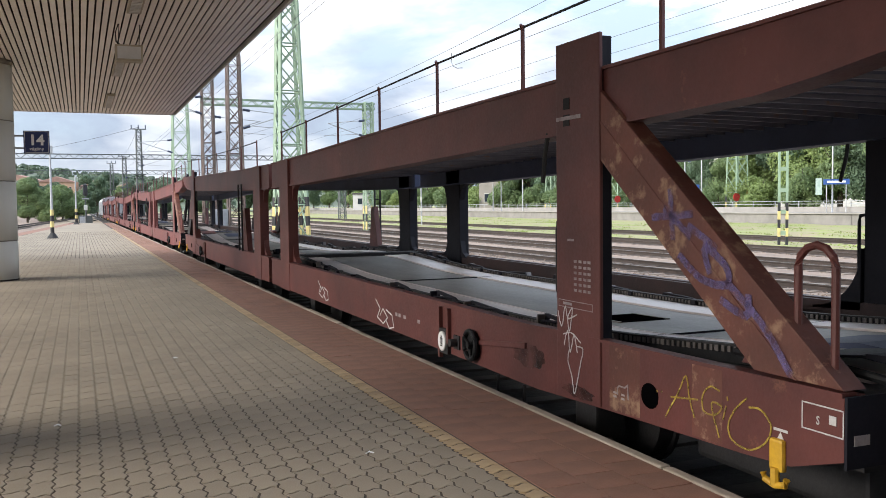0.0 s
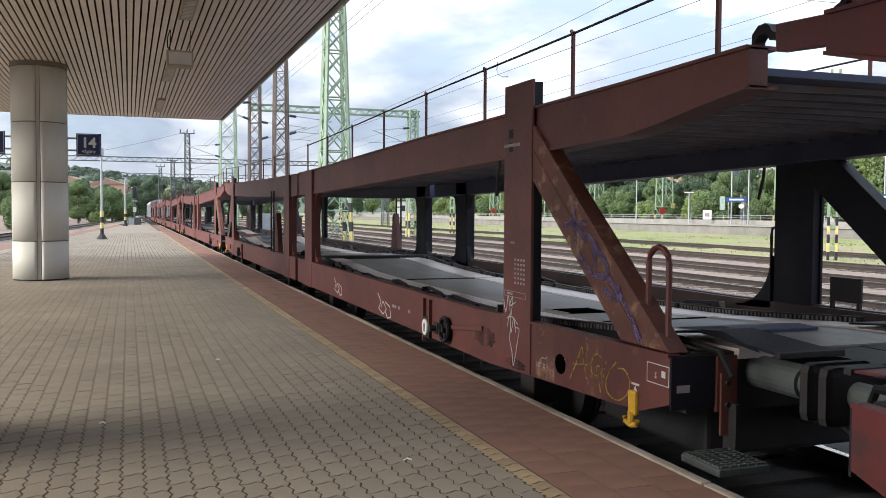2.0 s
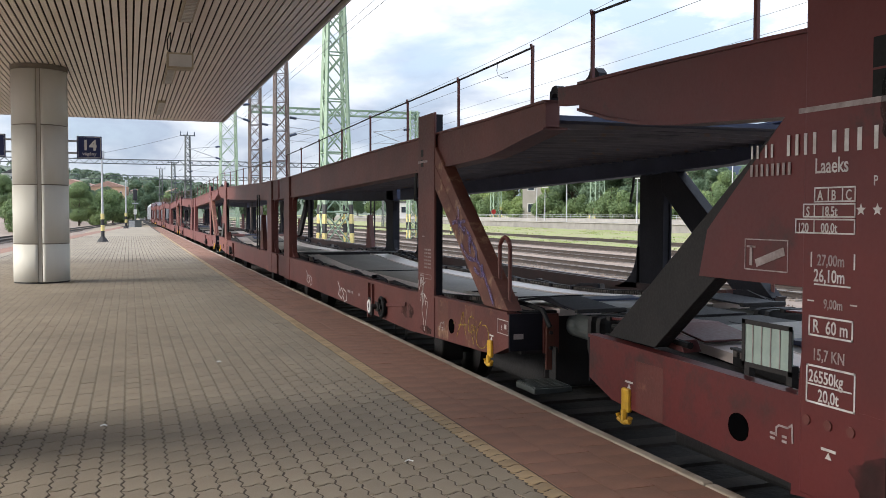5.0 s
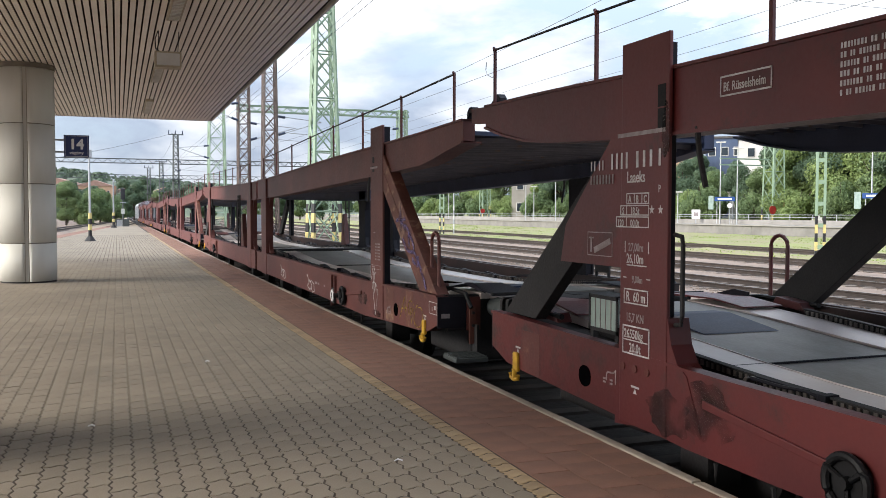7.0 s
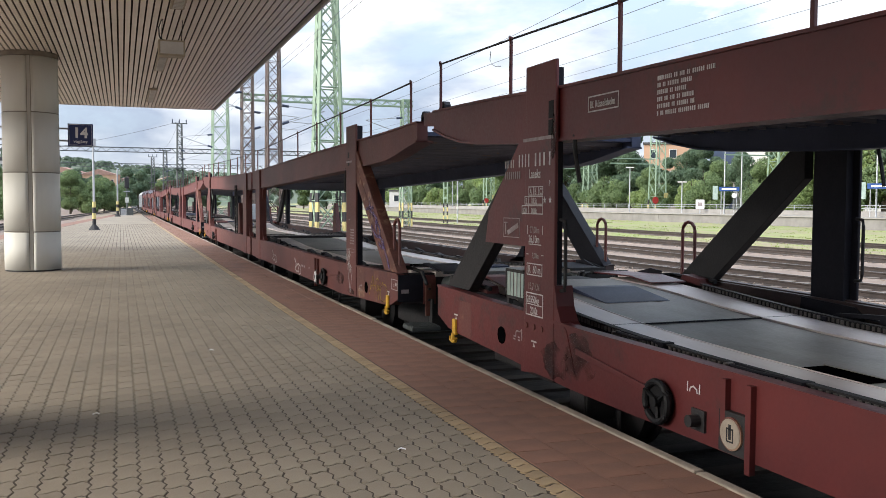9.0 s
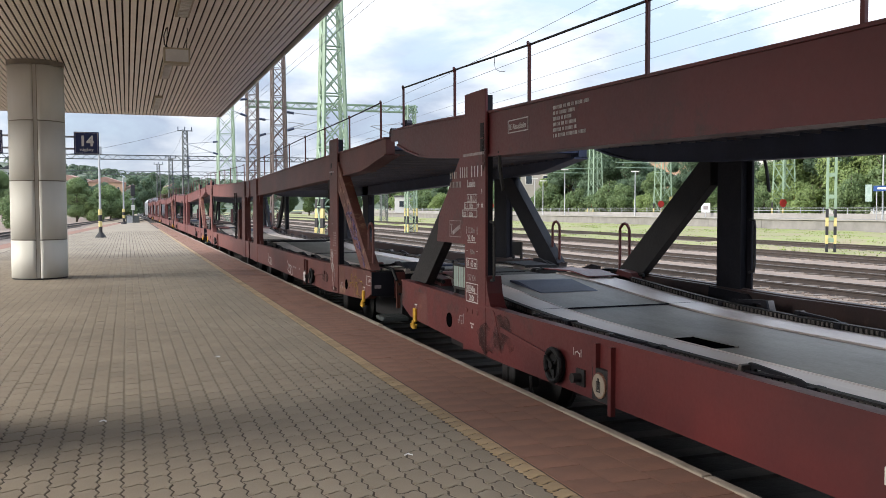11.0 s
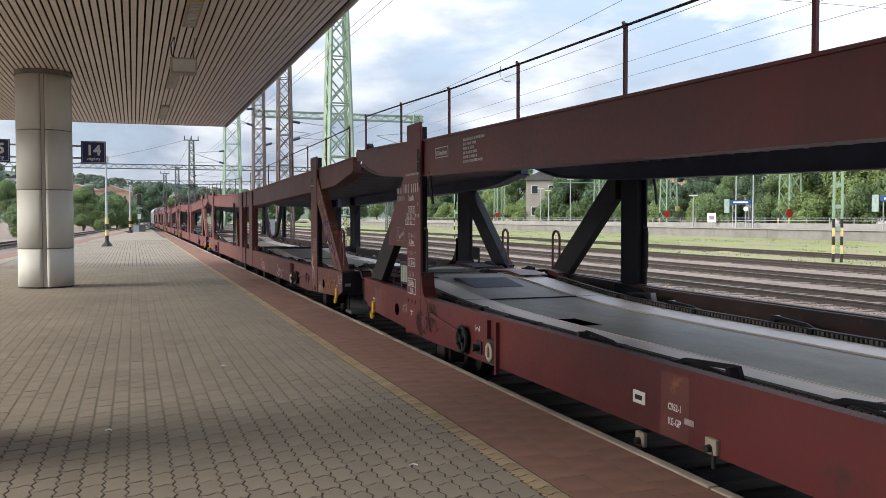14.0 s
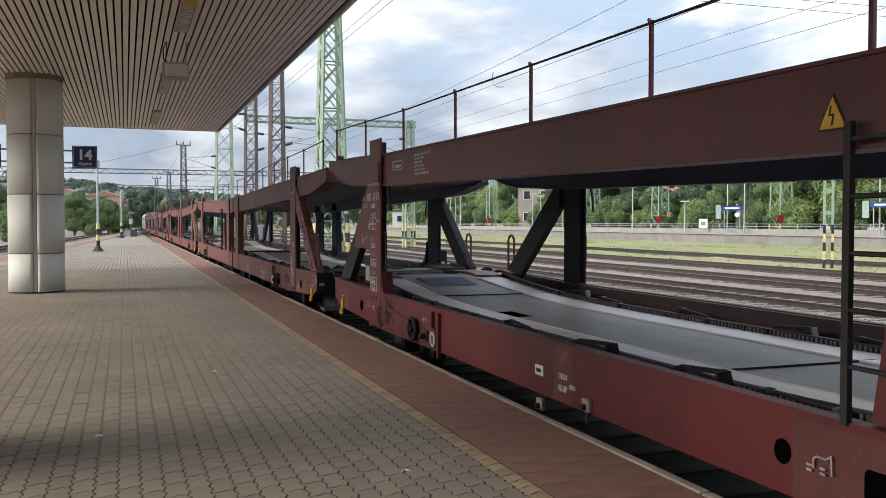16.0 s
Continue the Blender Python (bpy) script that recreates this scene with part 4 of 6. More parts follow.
            box(bm, s * 1.44, s * 1.455, f(ew + 0.36) - 0.06, f(ew + 0.36) + 0.06, 0.09, 0.21)
            part("brake_cock", bm, "under", w)
            for d in (-0.10, 0.10):
                part("sill_bracket", box(B(), s * 1.44, s * 1.475, f(el + d) - 0.02, f(el + d) + 0.02, 0.12 if d < 0 else -0.03, 0.43), body, w)
            rod = prism(B(), [(f(2.92), 0.285), (f(2.92), 0.33), (f(ew - 0.1), 0.235), (f(ew - 0.1), 0.195)], s * 1.4405, s * 1.458, bevel=0.004)
            part("brake_rod_cover", rod, body, w)
            bm = B()
            box(bm, s * 1.43, s * 1.465, f(ek) - 0.045, f(ek) + 0.045, 0.08, 0.235, 0.016)
            pts = [(s * 1.465, f(ek) - 0.075, 0.06), (s * 1.465, f(ek) - 0.065, 0.03), (s * 1.465, f(ek), 0.015), (s * 1.465, f(ek) + 0.065, 0.03), (s * 1.465, f(ek) + 0.075, 0.06)]
            tube(bm, pts, 0.017, 8)
            bar(bm, (s * 1.465, f(ek), 0.1), (s * 1.465, f(ek), 0.012), 0.022, 8)
            part("tow_hook", bm, "yellow", w, "yellow painted tow hook")
            bm = B()
            pts = [(s * 1.42, f(3.0), 0.0), (s * 1.42, f(3.0), -0.18), (s * 1.42, f(3.45), -0.18), (s * 1.42, f(3.45), 0.0)]
            part("step_loop", tube(bm, pts, 0.014, 6), "under", w)
    # ends: headstock, buffers, coupling, treads
    for f, k in ((near, -1), (far, 1)):
        bm = B()
        y = f(0)
        box(bm, -1.32, 1.32, y - k * 0.10, y, 0.16, 0.52)
        part("headstock", bm, "under", w, "dark grimy headstock")
        part("end_plate", box(B(), -1.438, -1.13, min(y, y + k * 0.015), max(y, y + k * 0.015), 0.19, 0.505), "web", w, "dark end plate")
        part("end_plate", box(B(), -1.125, -0.98, min(y, y + k * 0.03), max(y, y + k * 0.03), 0.16, 0.50), body, w)
        # added dark box, hides the bright ground seen under the wagon end
        part("drawgear_cover", box(B(), -0.95, 0.95, min(y - k * 0.3, y - k * 1.6), max(y - k * 0.3, y - k * 1.6), -0.22, 0.30, 0.03), "under", w)
        for s in (-1, 1):
            bm = B()
            bar(bm, (s * 0.80, y, 0.39), (s * 0.80, y + k * 0.42, 0.39), 0.10, 20)
            bar(bm, (s * 0.80, y + k * 0.40, 0.39), (s * 0.80, y + k * 0.62, 0.39), 0.075, 20)
            part("buffer", bm, "mast_grey", w, "greasy dark grey buffer stock")
            bm = B()
            box(bm, s * 0.80 - 0.22, s * 0.80 + 0.22, y + k * 0.61, y + k * 0.655, 0.23, 0.55, 0.05)
            part("buffer_head", bm, "under", w, "greasy black buffer head")
        bm = B()
        box(bm, -0.06, 0.06, y, y + k * 0.3, 0.42, 0.52, 0.01)
        tube(bm, [(0, y + k * 0.25, 0.46), (0.03, y + k * 0.5, 0.34), (0, y + k * 0.62, 0.42)], 0.03, 8)
        tube(bm, [(-0.4, y, 0.4), (-0.42, y + k * 0.25, 0.1), (-0.3, y + k * 0.5, -0.1), (-0.1, y + k * 0.62, 0.02)], 0.028, 8)
        part("coupling", bm, "black", w, "screw coupling and brake hose")
        for s in (-1, 1) if k < 0 else (1,):
            tread = part("step_tread", box(B(), s * 1.06, s * 1.40, y + k * 0.07, y + k * 0.43, -0.10, -0.055, 0.008), "mast_grey", w, "ribbed steel step")
            bm = B()
            for i in range(9):
                box(bm, s * 1.07, s * 1.39, y + k * (0.08 + i * 0.040), y + k * (0.092 + i * 0.040), -0.055, -0.043)
            for i in range(6):
                box(bm, s * (1.075 + i * 0.06), s * (1.085 + i * 0.06), y + k * 0.08, y + k * 0.42, -0.055, -0.045)
            part("tread_ribs", bm, "mast_grey", tread)
            part("step_hanger", box(B(), s * 1.03, s * 1.055, y + k * 0.0, y + k * 0.12, -0.09, 0.22), "under", tread)
        # deck-end flap
        part("ramp_plate", box(B(), -0.5, 0.5, y, y + k * 0.62, 0.50, 0.515), "under", w, "folded steel bridging plate")
        for s in (-1, 1):
            # hooks at the deck's end, and the drop plate between two decks
            hy, hz = (y + k * 0.64, 2.24) if k < 0 else (y + k * 0.16, 2.285)
            hook = [(-0.10, -0.10), (-0.06, -0.10), (-0.06, 0.02), (-0.03, 0.055), (0.03, 0.055), (0.06, 0.01), (0.11, 0.01), (0.12, 0.045), (0.08, 0.06), (0.05, 0.105), (0.02, 0.12), (-0.04, 0.115), (-0.09, 0.07)]
            part("deck_hook", prism(B(), [(hy + k * a * 0.9, hz + b * 0.85) for a, b in hook], s * 1.28, s * 1.345), "web", w, "dark steel hook")
            if k > 0:
                part("drop_plate", prism(B(), [(y + 0.25, 2.14), (y + 0.59, 2.165), (y + 0.60, 2.305), (y + 0.25, 2.285)], s * 1.33, s * 1.40, bevel=0.006), body, w)
                part("deck_flap", prism(B(), [(y - 0.62, 2.275), (y + 0.10, 2.29), (y + 0.10, 2.33), (y - 0.62, 2.30)], s * 0.70, s * 1.26, bevel=0.006), body, w, "folded deck flap")
    # added dark block that stands for the dark gap between the halves
    part("joint_bellows", box(B(), -1.25, 1.25, GAP0 - 0.05, GAP1 + 0.05, 0.1, 0.5), "under", w)
    part("centre_beam", box(B(), -0.28, 0.28, -12.7, 12.7, 0.0, 0.32), "under", w)
    part("brake_gear", box(B(), -0.9, 0.9, -8.0, -4.5, -0.05, 0.25, 0.03), "under", w)
    part("brake_gear", box(B(), -0.9, 0.9, 4.5, 8.0, -0.05, 0.25, 0.03), "under", w)
    for y in (near(2.5), near(10.4), far(10.9), far(2.5)):
        wheelset(y, w)
    # folding chocks lying along the lashing rails: a bent flat bar, a tie rod and a bright worn foot
    rnd = random.Random(7)
    for s in (-1, 1):
        for f, e1 in ((near, 11.6), (far, 12.4)):
            e = 2.9 + rnd.random() * 0.6
            while e < e1:
                z, y = lerp(PAN_TOP, e) + 0.045, f(e)
                ln, hk, k = rnd.uniform(0.5, 0.8), rnd.uniform(0.045, 0.09), rnd.choice((-1, 1))
                g = lambda a: y + k * (a - 0.5) * ln
                low = rnd.random() < 0.35
                if low:
                    hk *= 0.5
                arm = prism(B(), [(g(0), z), (g(0.05), z + hk), (g(0.13), z + hk), (g(0.80), z + hk * 0.62), (g(0.97), z + 0.01), (g(1), z - 0.01), (g(0.9), z - 0.01), (g(0.74), z + hk * 0.28), (g(0.16), z + hk * 0.58), (g(0.09), z)], s * 1.035, s * 1.06, bevel=0.004)
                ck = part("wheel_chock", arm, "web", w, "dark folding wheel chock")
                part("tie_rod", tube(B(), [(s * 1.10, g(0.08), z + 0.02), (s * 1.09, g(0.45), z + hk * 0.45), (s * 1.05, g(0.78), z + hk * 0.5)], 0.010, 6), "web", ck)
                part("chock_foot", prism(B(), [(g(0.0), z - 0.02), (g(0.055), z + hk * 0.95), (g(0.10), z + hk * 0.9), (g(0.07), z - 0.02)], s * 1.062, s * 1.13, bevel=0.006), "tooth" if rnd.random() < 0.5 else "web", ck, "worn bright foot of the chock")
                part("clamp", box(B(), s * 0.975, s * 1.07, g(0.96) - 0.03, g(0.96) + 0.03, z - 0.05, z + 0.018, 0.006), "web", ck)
                e += rnd.uniform(0.85, 1.7)
    # plates and seams of the lower deck
    for f, k in ((near, 1), (far, -1)):
        z0, z1 = lerp(PAN_TOP, 0.7), lerp(PAN_TOP, 1.5)
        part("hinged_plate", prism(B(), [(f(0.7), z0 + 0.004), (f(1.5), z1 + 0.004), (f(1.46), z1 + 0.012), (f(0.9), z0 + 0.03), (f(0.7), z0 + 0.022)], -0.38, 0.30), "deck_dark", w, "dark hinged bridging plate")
        for s in (-1, 1):
            zf = lerp(PAN_TOP, 0.2)
            rise = 0.05 if s < 0 else 0.03
            flap = part("bridging_plate", prism(B(), [(f(-0.45), zf + 0.03), (f(0.30), zf + 0.02 + rise), (f(0.72), zf + 0.012), (f(0.72), zf + 0.026), (f(0.30), zf + 0.036 + rise), (f(-0.45), zf + 0.046)], s * 0.60, s * 1.02, bevel=0.004), "web" if k > 0 else body, w, "bent steel bridging plate")
            part("plate_edge", prism(B(), [(f(-0.47), zf + 0.02), (f(-0.42), zf + 0.02), (f(-0.42), zf + 0.055), (f(-0.47), zf + 0.055)], s * 0.58, s * 1.04, bevel=0.006), "under", flap)
            part("plate_gusset", prism(B(), [(f(-0.3), zf + 0.035), (f(0.25), zf + 0.03 + rise), (f(0.25), zf + 0.10), (f(0.05), zf + 0.115)], s * 1.03, s * 1.045), "web", flap)
            part("end_pipe", tube(B(), [(s * 1.25, f(0.9), zf + 0.03), (s * 1.22, f(0.2), zf + 0.05), (s * 1.18, f(-0.12), zf + 0.02), (s * 1.15, f(-0.2), zf - 0.12)], 0.022, 8), "black", w, "black air pipe")
            part("flap_hinge", prism(B(), [(f(0.45), zf), (f(0.85), zf - 0.02), (f(0.8), zf + 0.05), (f(0.5), zf + 0.08)], s * 1.13, s * 1.26, bevel=0.005), post_mat, w)
        for e in (2.4, 8.2):
            z0, z1 = lerp(PAN_TOP, e), lerp(PAN_TOP, e + 0.02)
            part("plate_seam", prism(B(), [(f(e), z0), (f(e + 0.009), z1), (f(e + 0.009), z1 + 0.0145), (f(e), z0 + 0.0145)], -0.984, 0.984), "web", w)
        for x in (-0.586, 0.574):
            poly = [(f(e), z) for e, z in sheet(0.6, 12.2, lambda e: lerp(PAN_TOP, e) + 0.017, lambda e: lerp(PAN_TOP, e) + 0.004, 0.3)]
            part("edge_bead", prism(B(), poly, x, x + 0.012), "strip", w, "bright worn edge bead")
    part("bolt_strap", box(B(), -1.11, -1.03, near(-0.05), near(-0.032), 0.02, 0.40, 0.006), "rusty", w, "rusty strap with two bolts")
    for z in (0.21, 0.34):
        part("bolt", bar(B(), (-1.07, near(-0.05), z), (-1.07, near(-0.07), z), 0.016, 8), "under", w)
    part("end_label", box(B(), -1.40, -1.31, near(-0.019), near(-0.0155), 0.29, 0.335), "grey_paint", w, "small pale stencilled label")
    # openings in the deck plate, their dark depth painted as flat black plates
    for f, e, x0, x1 in ((near, 3.35, -0.34, 0.12), (far, 4.10, -0.575, -0.345)):
        line = lambda d, h: (f(e + d), lerp(PAN_TOP, e + d) + h)
        rec = part("deck_recess", prism(B(), [line(0, 0.002), line(0.5, 0.002), line(0.5, 0.007), line(0, 0.007)], x0, x1), "pit", w, "flat black plate for an opening in the deck")
        for a, b in ((x0 - 0.02, x0 - 0.001), (x1 + 0.001, x1 + 0.02)):
            part("recess_rim", prism(B(), [line(-0.02, 0.002), line(0.52, 0.002), line(0.52, 0.012), line(-0.02, 0.012)], a, b), "pan", rec)
    return w


wagon_brown = build_wagon("car_carrier_wagon", "weathered brown two-deck car-carrier wagon with graffiti, empty", "brown", "brown", "rusty", 15.62, True)
wagon_red = build_wagon("car_carrier_wagon", "red-brown two-deck car-carrier wagon with white stencils, empty", "red", "red", "brown", -11.38, True)
wagon_far = build_wagon("car_carrier_wagon", "bright red two-deck car-carrier wagon, empty", "red_far", "red_far", "rusty", 42.62, False)
train = [(wagon_red, -11.38), (wagon_brown, 15.62), (wagon_far, 42.62)]
for i in range(1, 4):
    train.append((copy_thing(wagon_far, pose(4.45, 42.62 + 27 * i, 0)), 42.62 + 27 * i))

covered = thing("covered_wagon", "silver-grey covered wagon with rounded roof at the train's far end", "railway wagon", pose(4.45, 149.2, 0), "wagons of the train")
arch = [(-1.42, 0.35), (-1.45, 2.3)] + [(-1.45 * math.cos(a), 2.3 + 0.75 * math.sin(a)) for a in [i * math.pi / 10 for i in range(1, 10)]] + [(1.45, 2.3), (1.42, 0.35)]
body = part("body", prism(B(), arch, -11.5, 11.5, "y"), "silver", covered)
for i in range(9):
    part("side_rib", box(B(), -1.49, -1.452, -11.2 + i * 2.8, -11.12 + i * 2.8, 0.35, 2.3), "pole", body)
part("underframe", box(B(), -1.3, 1.3, -11.9, 11.9, -0.05, 0.34), "under", covered)
for y in (-8.5, 8.5):
    wheelset(y, covered)
train.append((covered, 149.2))

# ---- masts, wires and the yard beyond ----
def lattice_mast(name, x, y, w0, w1, z0, z1, mat, label, bands=0, r=0.05, group="lattice masts", panel=1.15, depth=None):
    t = thing(name, label, "mast", pose(x, y, z0), group)
    hgt = z1 - z0
    depth = depth or 1.0

    def corner(i, z):
        w = (w0 + (w1 - w0) * z / hgt) / 2
        return Vector(((-w, w, w, -w)[i], (-w, -w, w, w)[i] * depth, z))
    for i in range(4):
        bm = B()
        a, b = corner(i, 0), corner(i, hgt)
        d = (b - a).normalized()
        q = Matrix.Translation((a + b) / 2) @ d.to_track_quat("Z", "Y").to_matrix().to_4x4()
        bmesh.ops.create_cube(bm, size=1, matrix=q @ Matrix.Diagonal((r * 2, r * 2, (b - a).length, 1)))
        leg = part("leg", bm, mat, t)
        for k in range(bands):
            p, s = corner(i, 0.15 + k * 0.62), corner(i, 0.15 + (k + 1) * 0.62)
            bm = B()
            q = Matrix.Translation((p + s) / 2) @ d.to_track_quat("Z", "Y").to_matrix().to_4x4()
            bmesh.ops.create_cube(bm, size=1, matrix=q @ Matrix.Diagonal((r * 2.3, r * 2.3, (s - p).length, 1)))
            part("band", bm, "band_black" if k % 2 else "band_yellow", leg, "painted warning band")
    for i in range(4):
        bm = B()
        j, z, k = (i + 1) % 4, 0.0, 0
        while z < hgt - 0.2:
            w = w0 + (w1 - w0) * z / hgt
            zn = min(hgt, z + w * panel)
            bar(bm, corner(i, z), corner(j, zn), r * 0.5, 4)
            bar(bm, corner(j, z), corner(i, zn), r * 0.5, 4)
            if k % 2 == 0:
                bar(bm, corner(i, zn), corner(j, zn), r * 0.5, 4)
            z, k = zn, k + 1
        part("bracing", bm, mat, t, "crossed lattice bracing")
    return t


def lattice_beam(name, x0, x1, y, z, dep, mat, label):
    t = thing(name, label, "portal beam", pose(0, y, z), "catenary portals")
    for dy in (-0.25, 0.25):
        for dz in (0, dep):
            part("chord", box(B(), x0, x1, dy - 0.045, dy + 0.045, dz - 0.045, dz + 0.045), mat, t)
    bm = B()
    x, k = x0, 0
    while x < x1 - 0.1:
        xn = min(x1, x + dep * 1.1)
        for dy in (-0.25, 0.25):
            bar(bm, (x, dy, 0 if k % 2 else dep), (xn, dy, dep if k % 2 else 0), 0.03, 4)
        x, k = xn, k + 1
    part("bracing", bm, mat, t, "zigzag lattice bracing")
    return t


def cantilever(x, y, z, reach):
    t = thing("catenary_bracket", "hinged catenary bracket with dark insulators", "bracket", group="catenary brackets")
    part("strut_tube", tube(B(), [(x, y, z), (x + reach, y, z + 1.0)], 0.035, 6), "pole", t)
    part("stay_tube", tube(B(), [(x, y, z + 1.3), (x + reach, y, z + 1.0)], 0.03, 6), "pole", t)
    part("registration_arm", tube(B(), [(x + reach * 0.25, y, z + 0.2), (x + reach * 1.1, y, z + 0.05)], 0.025, 6), "pole", t)
    for zz in (z, z + 1.3):
        sgn = 1 if reach > 0 else -1
        part("insulator", bar(B(), (x + 0.1 * sgn, y, zz + (0.05 if zz == z else -0.02)), (x + 0.55 * sgn, y, zz + (0.2 if zz == z else -0.08)), 0.09, 8), "insulator", t, "dark blue insulator")


lattice_mast("lattice_tower", 12.7, 57.0, 1.85, 0.55, -0.7, 24, "mast_green", "tall pale green lattice tower with yellow and black feet", 4, 0.095)
lattice_mast("lattice_mast", 9.68, 60.0, 1.02, 0.62, -0.7, 17.5, "mast_rust", "tall rusty brown lattice mast", 0, 0.055)
lattice_mast("lattice_mast", 8.75, 66.0, 0.86, 0.70, -0.7, 16.5, "mast_rust", "rusty brown lattice mast carrying a portal beam", 0, 0.05)
lattice_mast("lattice_mast", 9.3, 90.0, 1.75, 1.2, -0.7, 17.0, "mast_green", "pale green lattice mast", 0, 0.06)
lattice_mast("lattice_mast", 20.9, 66.0, 0.75, 0.6, -0.7, 9.3, "mast_green", "pale green lattice mast carrying a portal beam", 3, 0.05)
lattice_beam("portal_beam", 8.3, 21.4, 66.0, 8.75, 0.42, "mast_green", "pale green lattice portal beam over the tracks")
lattice_beam("portal_beam", -18.0, 34.0, 120.0, 7.6, 0.55, "mast_grey", "grey lattice portal beam over the tracks")
lattice_beam("portal_beam", -20.0, 40.0, 190.0, 8.2, 0.7, "mast_grey", "distant grey lattice portal beam")
for x, y in ((-18.0, 120), (34.0, 120), (-20, 190), (40, 190)):
    lattice_mast("lattice_mast", x, y, 0.9, 0.6, -0.7, 9.0, "mast_grey", "grey lattice portal mast", 0, 0.05)
for x, y, z1 in ((7.17, 119, 11.3), (7.2, 160, 10.0), (6.45, 200, 10.8)):
    mst = lattice_mast("lattice_mast", x, y, 0.85, 0.55, -0.7, z1, "mast_grey", "grey lattice mast with a cross arm", 0, 0.06)
    bm = box(B(), -0.95, 0.95, -0.05, 0.05, z1 + 0.68, z1 + 0.80)
    part("cross_arm", bm, "mast_grey", mst)
    for px in (-0.85, 0.0, 0.85):
        part("insulator", bar(B(), (px, 0, z1 + 0.8), (px, 0, z1 + 1.25), 0.06, 8), "insulator", mst)
    part("platform_ring", box(B(), -0.75, 0.75, -0.75, 0.75, z1 * 0.55, z1 * 0.55 + 0.15), "mast_grey", mst)
for x, y, z, rc in ((7.2, 118.65, 6.6, 3.2), (9.1, 65.65, 6.6, 3.4), (8.4, 65.65, 8.0, -2.6), (10.1, 59.6, 6.5, 3.0), (20.62, 65.75, 6.6, -3.0), (7.2, 159.65, 6.4, 3.0), (8.55, 89.3, 6.6, -3.0)):
    cantilever(x, y, z, rc)


def channel_mast(x, y, w, hgt, label, bands=5, mat="mast_green"):
    """A flat mast: two channels with battens, painted bands at the foot."""
    t = thing("catenary_mast", label, "mast", pose(x, y, -0.75, 0, 0, -35), "catenary masts")
    for s in (-1, 1):
        leg = part("channel", box(B(), s * w / 2 - 0.047, s * w / 2 + 0.047, -0.08, 0.08, 0, hgt), mat, t)
        for k in range(bands):
            part("band", box(B(), s * w / 2 - 0.052, s * w / 2 + 0.052, -0.085, 0.085, 0.1 + k * 0.38, 0.1 + (k + 1) * 0.38), "band_black" if k % 2 == 0 else "band_yellow", leg, "painted warning band")
    n = int(hgt / 0.95)
    for k in range(n):
        part("batten", box(B(), -w / 2 + 0.048, w / 2 - 0.048, -0.068, 0.075, 0.55 + k * 0.95, 0.72 + k * 0.95), mat, t)
    return t


cm = channel_mast(28.9, 30.6, 0.33, 8.4, "pale green double-channel catenary mast with black and yellow foot")
part("weight_stack", box(B(), 0.75, 1.15, -0.2, 0.2, 5.2, 7.4, 0.03), "mast_green", cm, "tension weights")
part("bracket_arm", bar(B(), (0.2, 0, 7.8), (1.6, 0, 6.2), 0.05), "mast_green", cm)
channel_mast(29.0, 79.0, 0.36, 8.2, "pale green double-channel catenary mast beside the grass", 5)
channel_mast(29.0, 126.0, 0.36, 8.2, "distant pale green catenary mast", 5)
pole = thing("signal_post", "slim grey post with white bands beside the tracks", "post", pose(30.4, 79.5, -0.7))
part("shaft", bar(B(), (0, 0, 0), (0, 0, 4.8), 0.07, 8), "pole", pole)
for k in range(3):
    part("band", bar(B(), (0, 0, 0.5 + k * 0.9), (0, 0, 0.95 + k * 0.9), 0.08, 8), "band_white", pole)

# masts behind the far platform
for az, hgt in ((40.72, 10.5), (29.42, 11), (22.95, 12), (33.6, 11)):
    x, y = 61.2, 61.2 / math.tan(radians(az))
    mst = lattice_mast("lattice_mast", x, y, 1.55, 1.15, 0.4, hgt, "mast_green", "pale green lattice mast with a side arm behind the far platform", 2, 0.065)
    part("side_arm", box(B(), -6.5, -0.6, -0.05, 0.05, 5.6, 5.72), "mast_green", mst)
    part("side_arm", box(B(), -6.5, -0.6, -0.05, 0.05, 6.2, 6.32), "mast_green", mst)
    part("warning_disc", bar(B(), (-0.8, -0.85, 1.3), (-0.8, -0.88, 1.3), 0.42, 16), "signal_red", mst, "red and white warning board")
    part("warning_board", box(B(), 0.3, 0.9, -1.0, -0.97, 1.6, 2.2), "band_yellow", mst, "yellow warning board")


def lamp_post(az, hgt, head=True):
    x, y = 58.9, 58.9 / math.tan(radians(az))
    t = thing("lamp_post", "thin grey platform lamp post", "lamp post", pose(x, y, 0.25, 0, 0, -az), "platform lamp posts")
    part("shaft", bar(B(), (0, 0, 0), (0, 0, hgt), 0.075, 8, 0.05), "pole", t)
    if head:
        part("head", box(B(), -0.5, 0.5, -0.1, 0.1, hgt, hgt + 0.14, 0.04), "fascia", t)
    return t


for az, hgt in ((27.49, 6.4), (25.58, 5.4), (26.1, 5.0), (37.63, 8.4), (38.62, 7.6), (46.09, 8.4), (35.1, 3.4), (31.9, 5.4), (20.6, 6)):
    lamp_post(az, hgt)
